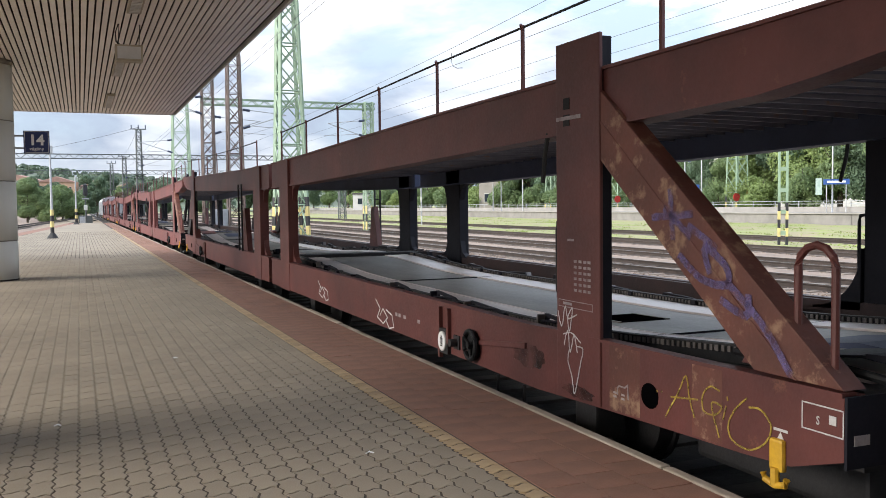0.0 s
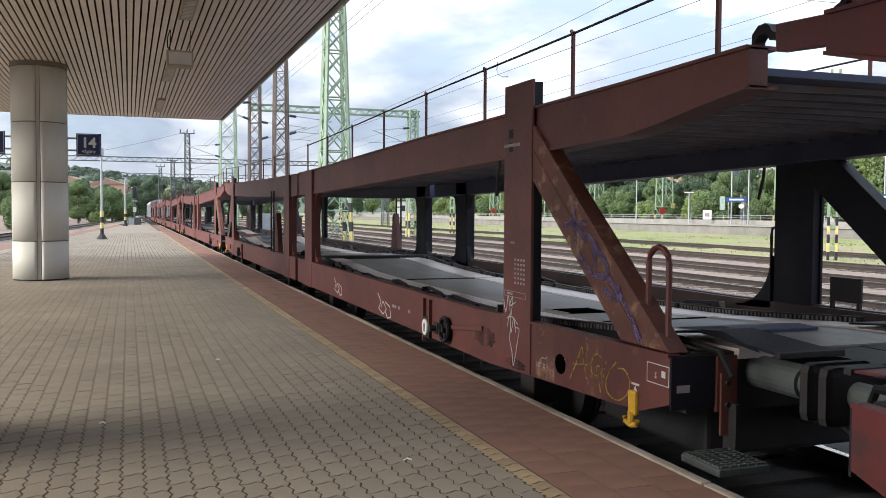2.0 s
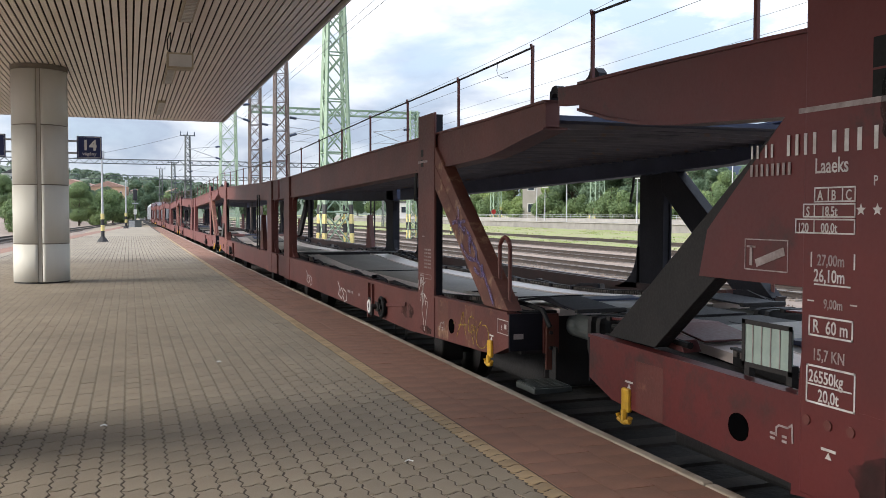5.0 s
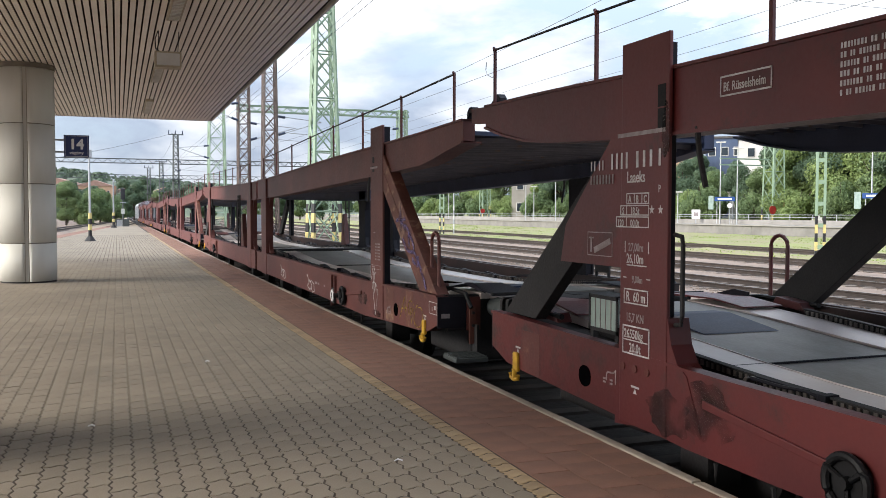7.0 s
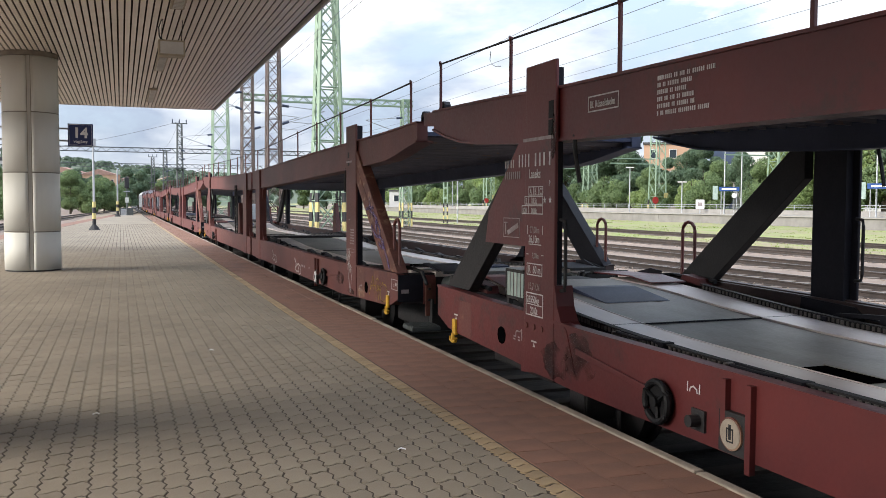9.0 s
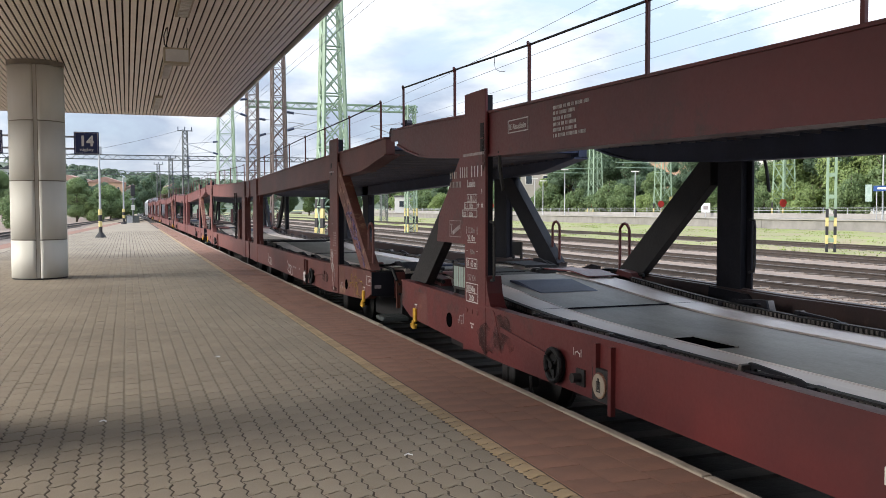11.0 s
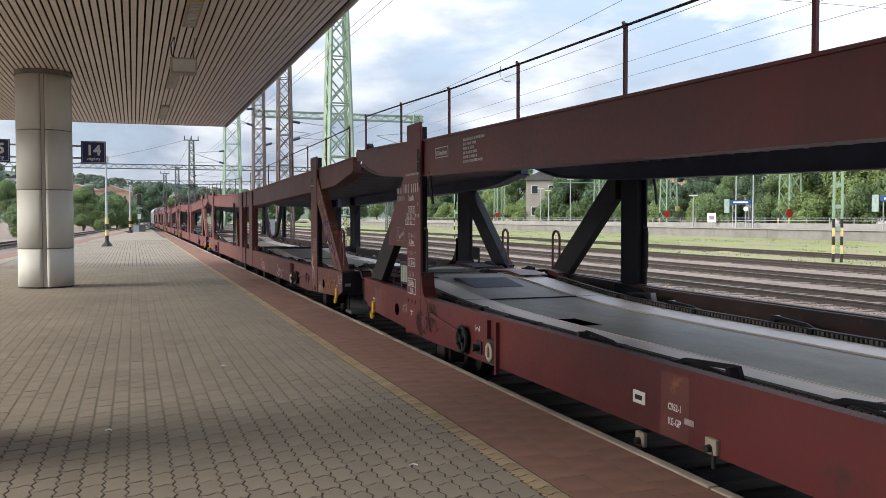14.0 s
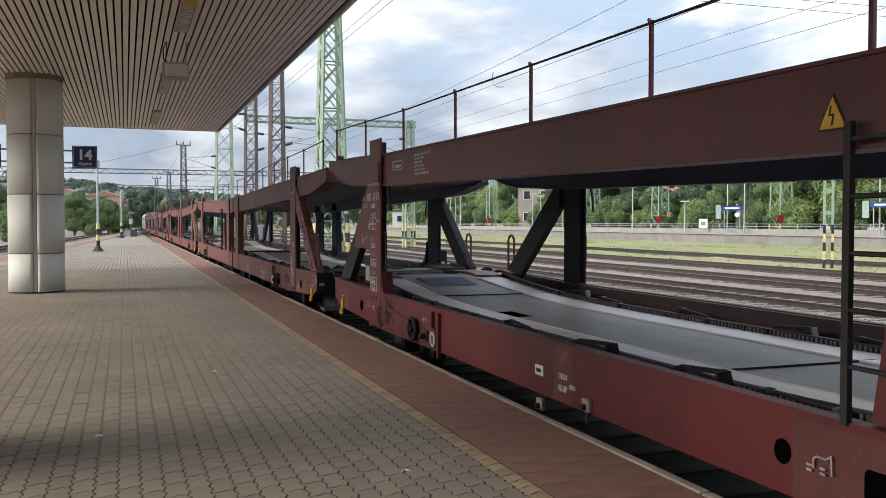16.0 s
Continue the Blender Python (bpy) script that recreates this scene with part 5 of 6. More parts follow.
for az in (37.9, 46.3):
    x, y = 58.5, 58.5 / math.tan(radians(az))
    sg = thing("station_sign", "long blue station name board on posts", "sign", pose(x, y, 0.25, 0, 0, -az), "station name boards")
    part("board", box(B(), -1.0, 1.0, -0.05, 0.0, 2.35, 2.8), "blue_sign", sg)
    part("lettering", box(B(), -0.7, 0.7, -0.056, -0.051, 2.5, 2.65), "sign_white", sg, "unreadable white lettering")
    part("post", bar(B(), (0.75, 0.05, 0), (0.75, 0.05, 2.8), 0.04, 6), "pole", sg)
    part("post", bar(B(), (-0.75, 0.05, 0), (-0.75, 0.05, 2.8), 0.04, 6), "pole", sg)
    part("side_panel", box(B(), -1.6, -1.1, -0.04, 0, 1.5, 2.9), "panel", sg)
nb = thing("notice_board", "small white board with unreadable dark marks", "sign", pose(58.7, 58.7 / math.tan(radians(36.2)), 0.25, 0, 0, -36))
part("board", box(B(), -0.45, 0.45, -0.04, 0, 0.5, 1.5), "sign_white", nb)
part("marks", box(B(), -0.25, 0.25, -0.046, -0.041, 0.8, 1.2), "grey_paint", nb)
part("leg", box(B(), -0.05, 0.05, 0, 0.05, 0, 0.5), "pole", nb)
rs = thing("round_sign", "round white sign on a post", "sign", pose(58.7, 58.7 / math.tan(radians(38.2)), 0.25, 0, 0, -38))
part("disc", bar(B(), (0, -0.03, 1.9), (0, 0.0, 1.9), 0.24, 20), "sign_white", rs)
part("post", bar(B(), (0, 0.04, 0), (0, 0.04, 1.7), 0.03, 6), "pole", rs)


def wire(x, z, y0, y1, r=0.012, sag=0.0, x1=None, z1=None):
    t = thing("overhead_wire", "thin dark overhead wire", "wire", group="overhead wires")
    pts = []
    n = 24
    for i in range(n + 1):
        f = i / n
        pts.append((x + ((x1 if x1 is not None else x) - x) * f, y0 + (y1 - y0) * f, z + ((z1 if z1 is not None else z) - z) * f - sag * 4 * f * (1 - f)))
    part("strand", tube(B(), pts, r, 4), "wire", t)


for x, z, y0, y1, sag in ((4.45, 5.52, -30, 66, 0.1), (4.45, 5.25, -30, 66, 0.0), (4.45, 5.5, 66, 190, 0.3), (4.45, 5.25, 66, 190, 0.0), (9.6, 6.2, 8, 66, 0.75), (9.6, 5.15, -20, 66, 0.0), (9.6, 6.1, 66, 190, 0.5), (15.7, 6.55, -20, 190, 0.0), (15.7, 6.1, -20, 66, 0.05)):
    wire(x, z, y0, y1, 0.007, sag)
wire(12.0, 6.25, 16.6, 17.4, 0.006, 0.0, 34.0, 6.8)
wire(12.0, 6.45, 16.6, 17.6, 0.006, 0.0, 34.0, 7.2)
wire(-14.0, 6.5, 112, 119, 0.02, 0.5, 7.2, 11.6)
wire(7.2, 11.9, 119, 160, 0.02, 0.6, 7.2, 10.6)
wire(9.3, 13.5, 90, 60, 0.015, 0.4, 9.7, 16.5)
wire(9.7, 16.5, 60, -20, 0.013, 0.8, 7.0, 15.5)
hang = thing("wire_dropper", "loose dropper hanging from an overhead wire", "wire")
part("strand", tube(B(), [(9.6, 22.6, 5.50), (9.62, 22.7, 5.3), (9.6, 22.55, 5.15), (9.62, 22.3, 5.05), (9.6, 21.9, 5.0)], 0.012, 4), "wire", hang)

# ---- signals and posts at the platform's end ----
def banded_post(x, y, hgt, r, top):
    t = thing("platform_post", "slim pale post with yellow and black foot on the platform", "post", pose(x, y, 0), "platform posts")
    part("shaft", bar(B(), (0, 0, 0), (0, 0, hgt), r, 10, r * 0.7), "pole", t)
    for k in range(4):
        part("band", bar(B(), (0, 0, 0.24 + k * 0.27), (0, 0, 0.51 + k * 0.27), r * 1.45, 10), ("band_black", "band_yellow")[k % 2], t, "painted warning band")
    part("foot", bar(B(), (0, 0, 0), (0, 0, 0.24), 0.26, 8, 0.10), "under", t, "dark concrete foot")
    if top:
        part("head", box(B(), -0.12, 0.12, -0.1, 0.1, hgt, hgt + 0.35, 0.02), "pole", t)


banded_post(-1.20, 44.4, 3.9, 0.06, True)
banded_post(-0.3, 82.0, 4.15, 0.08, False)
sig = thing("railway_signal", "slim railway signal with a dark head on a post", "signal", pose(0.53, 93, -0.7))
part("post", bar(B(), (0, 0, 0), (0, 0, 4.5), 0.07, 8), "mast_grey", sig)
part("head", box(B(), -0.21, 0.21, -0.15, 0.1, 3.3, 4.4, 0.09), "band_black", sig)
part("cage", box(B(), -0.3, 0.3, -0.2, 0.3, 2.95, 3.05), "pole", sig)
part("marker_plate", box(B(), -0.16, 0.16, -0.12, -0.09, 1.9, 2.4), "band_white", sig)
cabinet = thing("relay_cabinet", "small grey relay cabinet beside the signal", "cabinet", pose(0.5, 96, -0.7))
part("case", box(B(), -0.65, 0.65, -0.3, 0.3, 0.3, 1.35, 0.03), "mast_grey", cabinet)
part("door", box(B(), -0.55, 0.0, -0.32, -0.3, 0.4, 1.25), "pole", cabinet)
part("plinth", box(B(), -0.7, 0.7, -0.32, 0.32, -0.1, 0.3), "concrete", cabinet)
brown_post = thing("old_lamp_post", "short dark post beside the track", "post", pose(-6.2, 88, -0.7))
part("shaft", bar(B(), (0, 0, 0), (0, 0, 4.2), 0.09, 8), "mast_rust", brown_post)
part("head", box(B(), -0.2, 0.2, -0.15, 0.15, 3.4, 4.3, 0.05), "mast_grey", brown_post)
cab2 = thing("switch_cabinet", "pale grey switch cabinet beside the track", "cabinet", pose(8.6, 60, -0.7))
part("case", box(B(), -0.5, 0.5, -0.3, 0.3, 0, 1.9, 0.02), "pole", cab2)
part("plinth", box(B(), -0.55, 0.55, -0.35, 0.35, -0.1, 0.05), "concrete", cab2)


# ---- trees, bushes, far woods ----
def crown_mesh(seed, leaf, count, rx, rz, lumps):
    rs_ = np.random.RandomState(seed)
    cen = []
    for i in range(lumps):
        a, u = rs_.uniform(0, 2 * np.pi), rs_.uniform(-0.9, 1.0)
        rad = np.sqrt(max(0.02, 1 - u * u)) * rs_.uniform(0.35, 0.85)
        cen.append((rx * rad * np.cos(a), rx * rad * np.sin(a), rz * u * 0.8, rs_.uniform(0.26, 0.46) * rx))
    cen.append((0, 0, 0, rx * 0.6))
    cen = np.array(cen)
    pick = rs_.randint(0, len(cen), count)
    d = rs_.normal(size=(count, 3))
    d /= np.linalg.norm(d, axis=1)[:, None]
    rr = cen[pick, 3] * rs_.uniform(0.72, 1.08, count)
    pos = cen[pick, :3] + d * rr[:, None] * np.array([1, 1, 0.85])
    nrm = d + rs_.normal(size=(count, 3)) * 0.55
    nrm /= np.linalg.norm(nrm, axis=1)[:, None]
    up = rs_.normal(size=(count, 3))
    a = np.cross(nrm, up)
    a /= np.linalg.norm(a, axis=1)[:, None]
    b = np.cross(nrm, a)
    sz = leaf * rs_.uniform(0.6, 1.3, count)[:, None]
    v = np.concatenate([pos - a * sz, pos + b * sz * 0.95, pos + a * sz], 1).reshape(-1, 3)
    f = np.arange(count * 3).reshape(-1, 3)
    return v.tolist(), f.tolist()


def tree(seed, leaf_mat, hgt, rx, rz, count, leaf, label, lumps=16):
    rnd = random.Random(seed)
    t = thing("tree", label, "tree", pose(0, 0, -50), "trees")
    zc = hgt - rz * 0.9
    bm = B()
    bar(bm, (0, 0, -0.3), (0.1, 0.05, zc * 0.75), 0.22, 8, 0.14)
    bar(bm, (0.1, 0.05, zc * 0.75), (0.0, 0.1, zc + rz * 0.5), 0.14, 7, 0.04)
    for i in range(6):
        a = rnd.uniform(0, 6.28)
        z = zc * rnd.uniform(0.5, 0.9)
        bar(bm, (0.05, 0.05, z), (rx * 0.6 * math.cos(a), rx * 0.6 * math.sin(a), z + rnd.uniform(0.8, 2.2)), 0.08, 5, 0.02)
    part("trunk", bm, "bark", t, "grey-brown trunk and limbs")
    v, f = crown_mesh(seed, leaf, count, rx, rz, lumps)
    v = [(x, y, z + zc) for x, y, z in v]
    tagged(raw("crown", v, f, leaf_mat, t, "dense leafy crown"), kind="stuff")
    return t


kinds = [tree(11, "leaf_b", 8.5, 3.4, 4.2, 26000, 0.135, "dark green broadleaf tree in full leaf"),
         tree(12, "leaf_a", 7.5, 3.2, 3.6, 25000, 0.13, "green broadleaf tree in full leaf"),
         tree(13, "leaf_c", 6.0, 2.8, 3.0, 24000, 0.12, "light green young tree in full leaf"),
         tree(14, "leaf_b", 9.5, 3.0, 4.8, 26000, 0.135, "tall dark green tree in full leaf"),
         tree(15, "leaf_a", 3.2, 2.4, 1.7, 13000, 0.115, "low green leafy bush on the bank"),
         tree(16, "leaf_c", 2.4, 2.2, 1.3, 12000, 0.105, "low light green bush on the bank")]
rnd = random.Random(5)


def plant(kind, x, y, s, z=0.2):
    m = pose(x, y, z, 0, 0, rnd.uniform(0, 360)) @ Matrix.Diagonal((s * rnd.uniform(0.92, 1.1), s * rnd.uniform(0.92, 1.1), s * rnd.uniform(0.9, 1.12), 1))
    return copy_thing(kinds[kind], m)


# the row behind the far platform, by bearing from the near end of the platform
for az, d, k, s in ((46.5, 70, 1, 1.0), (45.0, 74, 2, 1.15), (43.6, 72, 0, 0.95), (42.4, 71, 2, 1.1), (41.6, 80, 0, 1.05), (40.0, 84, 1, 1.05), (38.9, 88, 0, 1.0), (37.4, 86, 1, 0.9), (36.4, 84, 3, 1.05), (35.4, 86, 0, 1.1), (34.3, 90, 3, 1.0), (33.2, 92, 1, 0.9), (32.0, 98, 3, 0.95), (30.8, 100, 0, 1.0), (30.0, 108, 3, 1.0), (28.6, 104, 0, 0.95), (27.9, 100, 3, 1.05), (27.0, 108, 2, 1.25), (25.2, 108, 1, 0.95), (24.2, 114, 1, 1.0), (23.2, 120, 2, 1.1), (22.3, 122, 1, 0.8), (21.4, 140, 1, 1.0), (20.2, 150, 0, 1.0), (19.2, 160, 1, 1.0), (18.2, 170, 0, 1.0), (17.2, 175, 1, 1.1), (16.2, 180, 0, 1.1), (15.0, 185, 1, 1.1), (14.0, 190, 0, 1.1), (48.5, 68, 0, 1.0), (50.5, 66, 1, 1.1), (53, 66, 0, 1.1)):
    d2 = max(d, (66 if k < 4 else 62.5) / math.sin(radians(az)))
    plant(k, d2 * math.sin(radians(az)), d2 * math.cos(radians(az)), s * (1.0 if k > 3 else 0.74 if 32.5 < az < 41.2 else 0.85 if 24.9 < az < 27.3 else min(1.25, max(1.0, d2 / d))), 0.35)
for az, d, k, s in ((44.4, 66, 4, 1.0), (41.9, 70, 5, 1.2), (39.6, 80, 4, 0.8), (36.7, 78, 4, 1.1), (35.8, 80, 5, 1.2), (34.0, 84, 4, 0.9), (32.6, 86, 5, 0.9), (31.2, 90, 4, 1.1), (30.2, 95, 4, 1.2), (28.3, 98, 4, 1.0), (26.6, 100, 4, 1.3), (24.6, 104, 5, 1.3), (22.6, 112, 4, 1.2), (20.9, 124, 4, 1.3), (19.6, 134, 5, 1.4), (18.3, 145, 4, 1.5), (17.0, 150, 5, 1.4)):
    d2 = max(d, (66 if k < 4 else 62.5) / math.sin(radians(az)))
    plant(k, d2 * math.sin(radians(az)), d2 * math.cos(radians(az)), s * (1.0 if k > 3 else 0.74 if 32.5 < az < 41.2 else 0.85 if 24.9 < az < 27.3 else min(1.25, max(1.0, d2 / d))), 0.35)
# trees on the other side of the platform and round its end
for x, y, k, s in ((-13.5, 66, 2, 1.05), (-15.5, 74, 1, 0.9), (-12.8, 80, 2, 0.9), (-17, 60, 2, 1.1), (-10.5, 104, 4, 1.2), (-20, 84, 1, 1.0), (-9.5, 120, 1, 0.85), (-12, 140, 0, 0.95), (-7.5, 150, 1, 0.8), (-4.5, 160, 4, 1.6), (-3.0, 176, 1, 0.8), (-2, 190, 4, 1.7), (-14, 165, 3, 1.0), (-9, 185, 0, 1.0), (-18, 190, 0, 1.1), (1.2, 215, 3, 0.95), (-5.5, 220, 0, 0.95), (4.0, 235, 0, 1.1), (6.8, 250, 3, 1.1), (-12, 230, 1, 1.0), (9.8, 240, 1, 1.0), (12.5, 250, 0, 1.0), (16, 255, 3, 1.0), (20, 240, 0, 1.0), (24, 250, 1, 1.0), (29, 245, 0, 1.0), (34, 240, 1, 1.0), (40, 238, 0, 1.05), (46, 236, 1, 1.0), (52, 235, 0, 1.0), (-24, 200, 1, 1.1), (-30, 180, 0, 1.1), (-26, 120, 0, 1.0), (-22, 100, 1, 1.0)):
    plant(k, x, y, s, -0.75)

# ---- hill with houses far ahead ----
vs, fs = [], []
for j in range(9):
    for i in range(41):
        x = -420 + i * 22.0
        ridge = 34 * math.exp(-((x + 150) / 170) ** 2) + 11 * math.exp(-((x - 160) / 200) ** 2) + 5
        f = math.sin(j / 8 * math.pi / 2)
        vs.append((x, 430 + j * 40, -1 + ridge * f + 2.2 * f * noise.noise(Vector((x * 0.03, j * 0.8, 1.7)))))
for j in range(8):
    for i in range(40):
        k = j * 41 + i
        fs.append((k, k + 1, k + 42, k + 41))
tagged(raw("hill", vs, fs, "hill"), "wooded hill with scattered houses", "hill", kind="structure")
rs_ = np.random.RandomState(3)
vs, fs = [], []
for i in range(520):
    x, j = rs_.uniform(-230, 170), rs_.uniform(0.2, 7.8)
    ridge = 34 * math.exp(-((x + 150) / 170) ** 2) + 11 * math.exp(-((x - 160) / 200) ** 2) + 5
    z = -1 + ridge * math.sin(j / 8 * math.pi / 2)
    y = 430 + j * 40
    for q in range(26):
        d = rs_.normal(size=3)
        d /= np.linalg.norm(d)
        c = np.array((x, y, z + 2.0)) + d * np.array((3.4, 3.4, 3.0))
        a = np.cross(d, rs_.normal(size=3))
        a /= np.linalg.norm(a)
        b = np.cross(d, a)
        k = len(vs)
        vs += [tuple(c - a * 1.5), tuple(c + b * 1.2), tuple(c + a * 1.5), tuple(c - b * 1.2)]
        fs.append((k, k + 1, k + 2, k + 3))
tagged(raw("far_woods", vs, fs, "leaf_d"), "distant dark green woods on the hill", "woods", kind="stuff")


def house(x, y, z, wx, wy, hgt, wall, roof, rz, label, floors, cols, gable=2.5):
    t = thing("house", label, "house", pose(x, y, z, 0, 0, rz), "houses")
    part("wall", box(B(), -wx / 2, wx / 2, -wy / 2, wy / 2, -2, hgt), wall, t)
    if gable:
        part("roof", prism(B(), [(-wx / 2 - 0.4, hgt), (wx / 2 + 0.4, hgt), (0, hgt + gable)], -wy / 2 - 0.4, wy / 2 + 0.4, "y"), roof, t)
    else:
        part("roof", box(B(), -wx / 2 - 0.15, wx / 2 + 0.15, -wy / 2 - 0.15, wy / 2 + 0.15, hgt, hgt + 0.35), roof, t)
    for i in range(floors):
        for j in range(cols):
            cx, cz = -wx / 2 + wx * (j + 0.5) / cols, hgt * (i + 0.35) / floors
            win = part("window", box(B(), cx - 0.6, cx + 0.6, -wy / 2 - 0.05, -wy / 2, cz, cz + 1.5), "fascia", t)
            part("pane", box(B(), cx - 0.5, cx + 0.5, -wy / 2 - 0.07, -wy / 2 - 0.051, cz + 0.1, cz + 1.4), "pane", win)
    return t


def bearing(az, d):
    return d * math.sin(radians(az)), d * math.cos(radians(az))


x, y = bearing(34.5, 150)
house(x, y, 0.3, 9, 9, 10.4, "wall_ochre", "roof_dark", -34, "orange rendered block of flats behind the trees", 3, 3, 0)
x, y = bearing(37.8, 158)
house(x, y, 0.3, 6, 9, 13.4, "navy_clad", "roof_dark", -36, "navy-clad upper storeys of a block of flats", 3, 3, 0)
x, y = bearing(40.1, 150)
house(x, y, 0.3, 7.5, 10, 12.4, "wall_white", "roof_dark", -39, "large pale building behind the trees", 3, 2, 0)
x, y = bearing(26.3, 152)
house(x, y, 0.3, 8.5, 8, 7.2, "wall_grey", "roof_dark", -26, "old grey house with steep gable and ivy", 2, 3, 2.6)
x, y = bearing(39.6, 108)
house(x, y, 0.4, 5.5, 3, 3.3, "wall_white", "fascia", -40, "low white shed behind the far platform", 1, 1, 0)
x, y = bearing(34.9, 122)
house(x, y, 0.2, 9, 4, 3.2, "wall_grey", "roof_dark", -35, "low grey outbuilding among bushes", 1, 3, 0)
x, y = bearing(18.8, 205)
house(x, y, 0.2, 16, 6, 3.6, "wall_white", "roof_dark", -20, "long pale shed beside the yard", 1, 5, 0)
x, y = bearing(46.5, 120)
house(x, y, 0.2, 14, 9, 9.5, "wall_white", "roof_dark", -45, "pale block of flats behind the trees", 3, 4, 0)
for x, y, z, wx, hgt, wall, roof in ((-46, 520, 13, 16, 6, "wall_white", "roof_red"), (-28, 505, 11, 22, 5, "wall_white", "roof_red"), (-10, 500, 9, 18, 6, "wall_ochre", "roof_red"), (8, 500, 8, 14, 5, "wall_white", "roof_red"), (-60, 540, 18, 12, 5, "wall_white", "roof_dark"), (24, 510, 8, 14, 4, "wall_ochre", "roof_red"), (-80, 560, 24, 12, 5, "wall_white", "roof_red")):
    house(x, y, z, wx, 9, hgt, wall, roof, rnd.uniform(-20, 20), "distant pale house with tiled roof on the hill", 1, 4, 3)

# grass tufts on the verge
rs_ = np.random.RandomState(9)
n = 42000
gx, gy = rs_.uniform(27.8, 55.8, n), rs_.uniform(18, 150, n)
keep = np.array([noise.noise(Vector((a * 0.35, b * 0.12, 5.0))) > 0.02 for a, b in zip(gx, gy)])
keep &= (np.abs(gx - 32.6) > 1.1) | (rs_.uniform(size=n) < 0.12)
gx, gy = gx[keep], gy[keep]
n = len(gx)
hh, aa = rs_.uniform(0.03, 0.11, n), rs_.uniform(0, 2 * np.pi, n)
dx, dy = np.cos(aa) * 0.10, np.sin(aa) * 0.10
lx, ly = rs_.normal(size=n) * 0.08, rs_.normal(size=n) * 0.08
v = np.stack([np.stack([gx - dx, gy - dy, np.full(n, -0.75)], 1), np.stack([gx + dx, gy + dy, np.full(n, -0.75)], 1), np.stack([gx + lx, gy + ly, -0.70 + hh], 1)], 1).reshape(-1, 3)
tagged(raw("grass_tufts", v.tolist(), np.arange(n * 3).reshape(-1, 3).tolist(), "blade"), "tufts of green grass beside the tracks", "grass", kind="stuff")
# loose stones of the ballast nearest to the platform
n = 3500
sx, sy, sz = rs_.uniform(6.4, 15.0, n), rs_.uniform(4.0, 40, n), rs_.uniform(0.018, 0.045, n)
oct_v = np.array([(1, 0, 0), (-1, 0, 0), (0, 1, 0), (0, -1, 0), (0, 0, 1), (0, 0, -1)], float)
oct_f = np.array([(0, 2, 4), (2, 1, 4), (1, 3, 4), (3, 0, 4), (2, 0, 5), (1, 2, 5), (3, 1, 5), (0, 3, 5)])
jit = 1 + rs_.uniform(-0.35, 0.35, (n, 6, 3))
v = oct_v[None] * jit * sz[:, None, None] + np.stack([sx, sy, np.full(n, -0.645)], 1)[:, None, :]
f = (oct_f[None] + (np.arange(n) * 6)[:, None, None]).reshape(-1, 3)
tagged(raw("ballast_stones", v.reshape(-1, 3).tolist(), f.tolist(), "ballast"), "loose brown ballast stones", "stones", kind="stuff")


# ---- stencils and graffiti on the two near wagons ----
def frame_lines(bm, y0, y1, z0, z1, t=0.008, x=-1.4575):
    """An outline; y0 is the side towards the far end."""
    for a, b, c, d in ((y0, y1, z0, z0 + t), (y0, y1, z1 - t, z1), (y0, y0 - t, z0, z1), (y1 + t, y1, z0, z1)):
        box(bm, x - 0.0015, x, b, a, c, d)
    return bm


def stencil(text, y, z, size, wagon, mat="white_paint", x=-1.4575, sp=1.0):
    # narrow stencil capitals
    ob = letters("stencil", text, size, side_pose(y, z, x) @ Matrix.Diagonal((0.78, 1, 1, 1)), mat, wagon, "white stencilled lettering", sp, 0.0008)
    return ob


W = wagon_red
X0 = -1.4535
for y, ln, hh, cnt in ((11.12, 0.085, 0.065, 2), (11.015, 0.085, 0.065, 2), (10.86, 0.23, 0.1, 4), (10.57, 0.22, 0.1, 3), (10.33, 0.065, 0.1, 1)):
    bm = B()
    for i in range(cnt):
        box(bm, X0 - 0.0015, X0, y - ln * (i + 0.42) / cnt, y - ln * (i + 0.08) / cnt, 1.635, 1.635 + hh)
    part("number_bars", bm, "white_paint", W, "pale bars in place of a number")
bm = B()
for i in range(8):
    box(bm, X0 - 0.0015, X0, 11.12 - 0.039 * i - 0.018, 11.12 - 0.039 * i, 1.545, 1.605)
part("owner_bars", bm, "grey_paint", W, "pale bars in place of the owner's mark")
stencil("Laaeks", 10.67, 1.545, 0.098, W, x=X0)
bm = B()
box(bm, X0 - 0.0015, X0, 10.26, 10.78, 1.83, 1.855)
part("stencil_bar", bm, "grey_paint", W)
bm = frame_lines(B(), 10.67, 10.42, 1.41, 1.48, 0.007, X0)
for y in (10.585, 10.50):
    box(bm, X0 - 0.0015, X0, y - 0.006, y, 1.41, 1.48)
frame_lines(bm, 10.74, 10.42, 1.34, 1.405, 0.007, X0)
box(bm, X0 - 0.0015, X0, 10.664, 10.67, 1.34, 1.405)
frame_lines(bm, 10.79, 10.42, 1.265, 1.335, 0.007, X0)
box(bm, X0 - 0.0015, X0, 10.664, 10.67, 1.265, 1.335)
part("load_table", bm, "white_paint", W, "white stencilled load table")
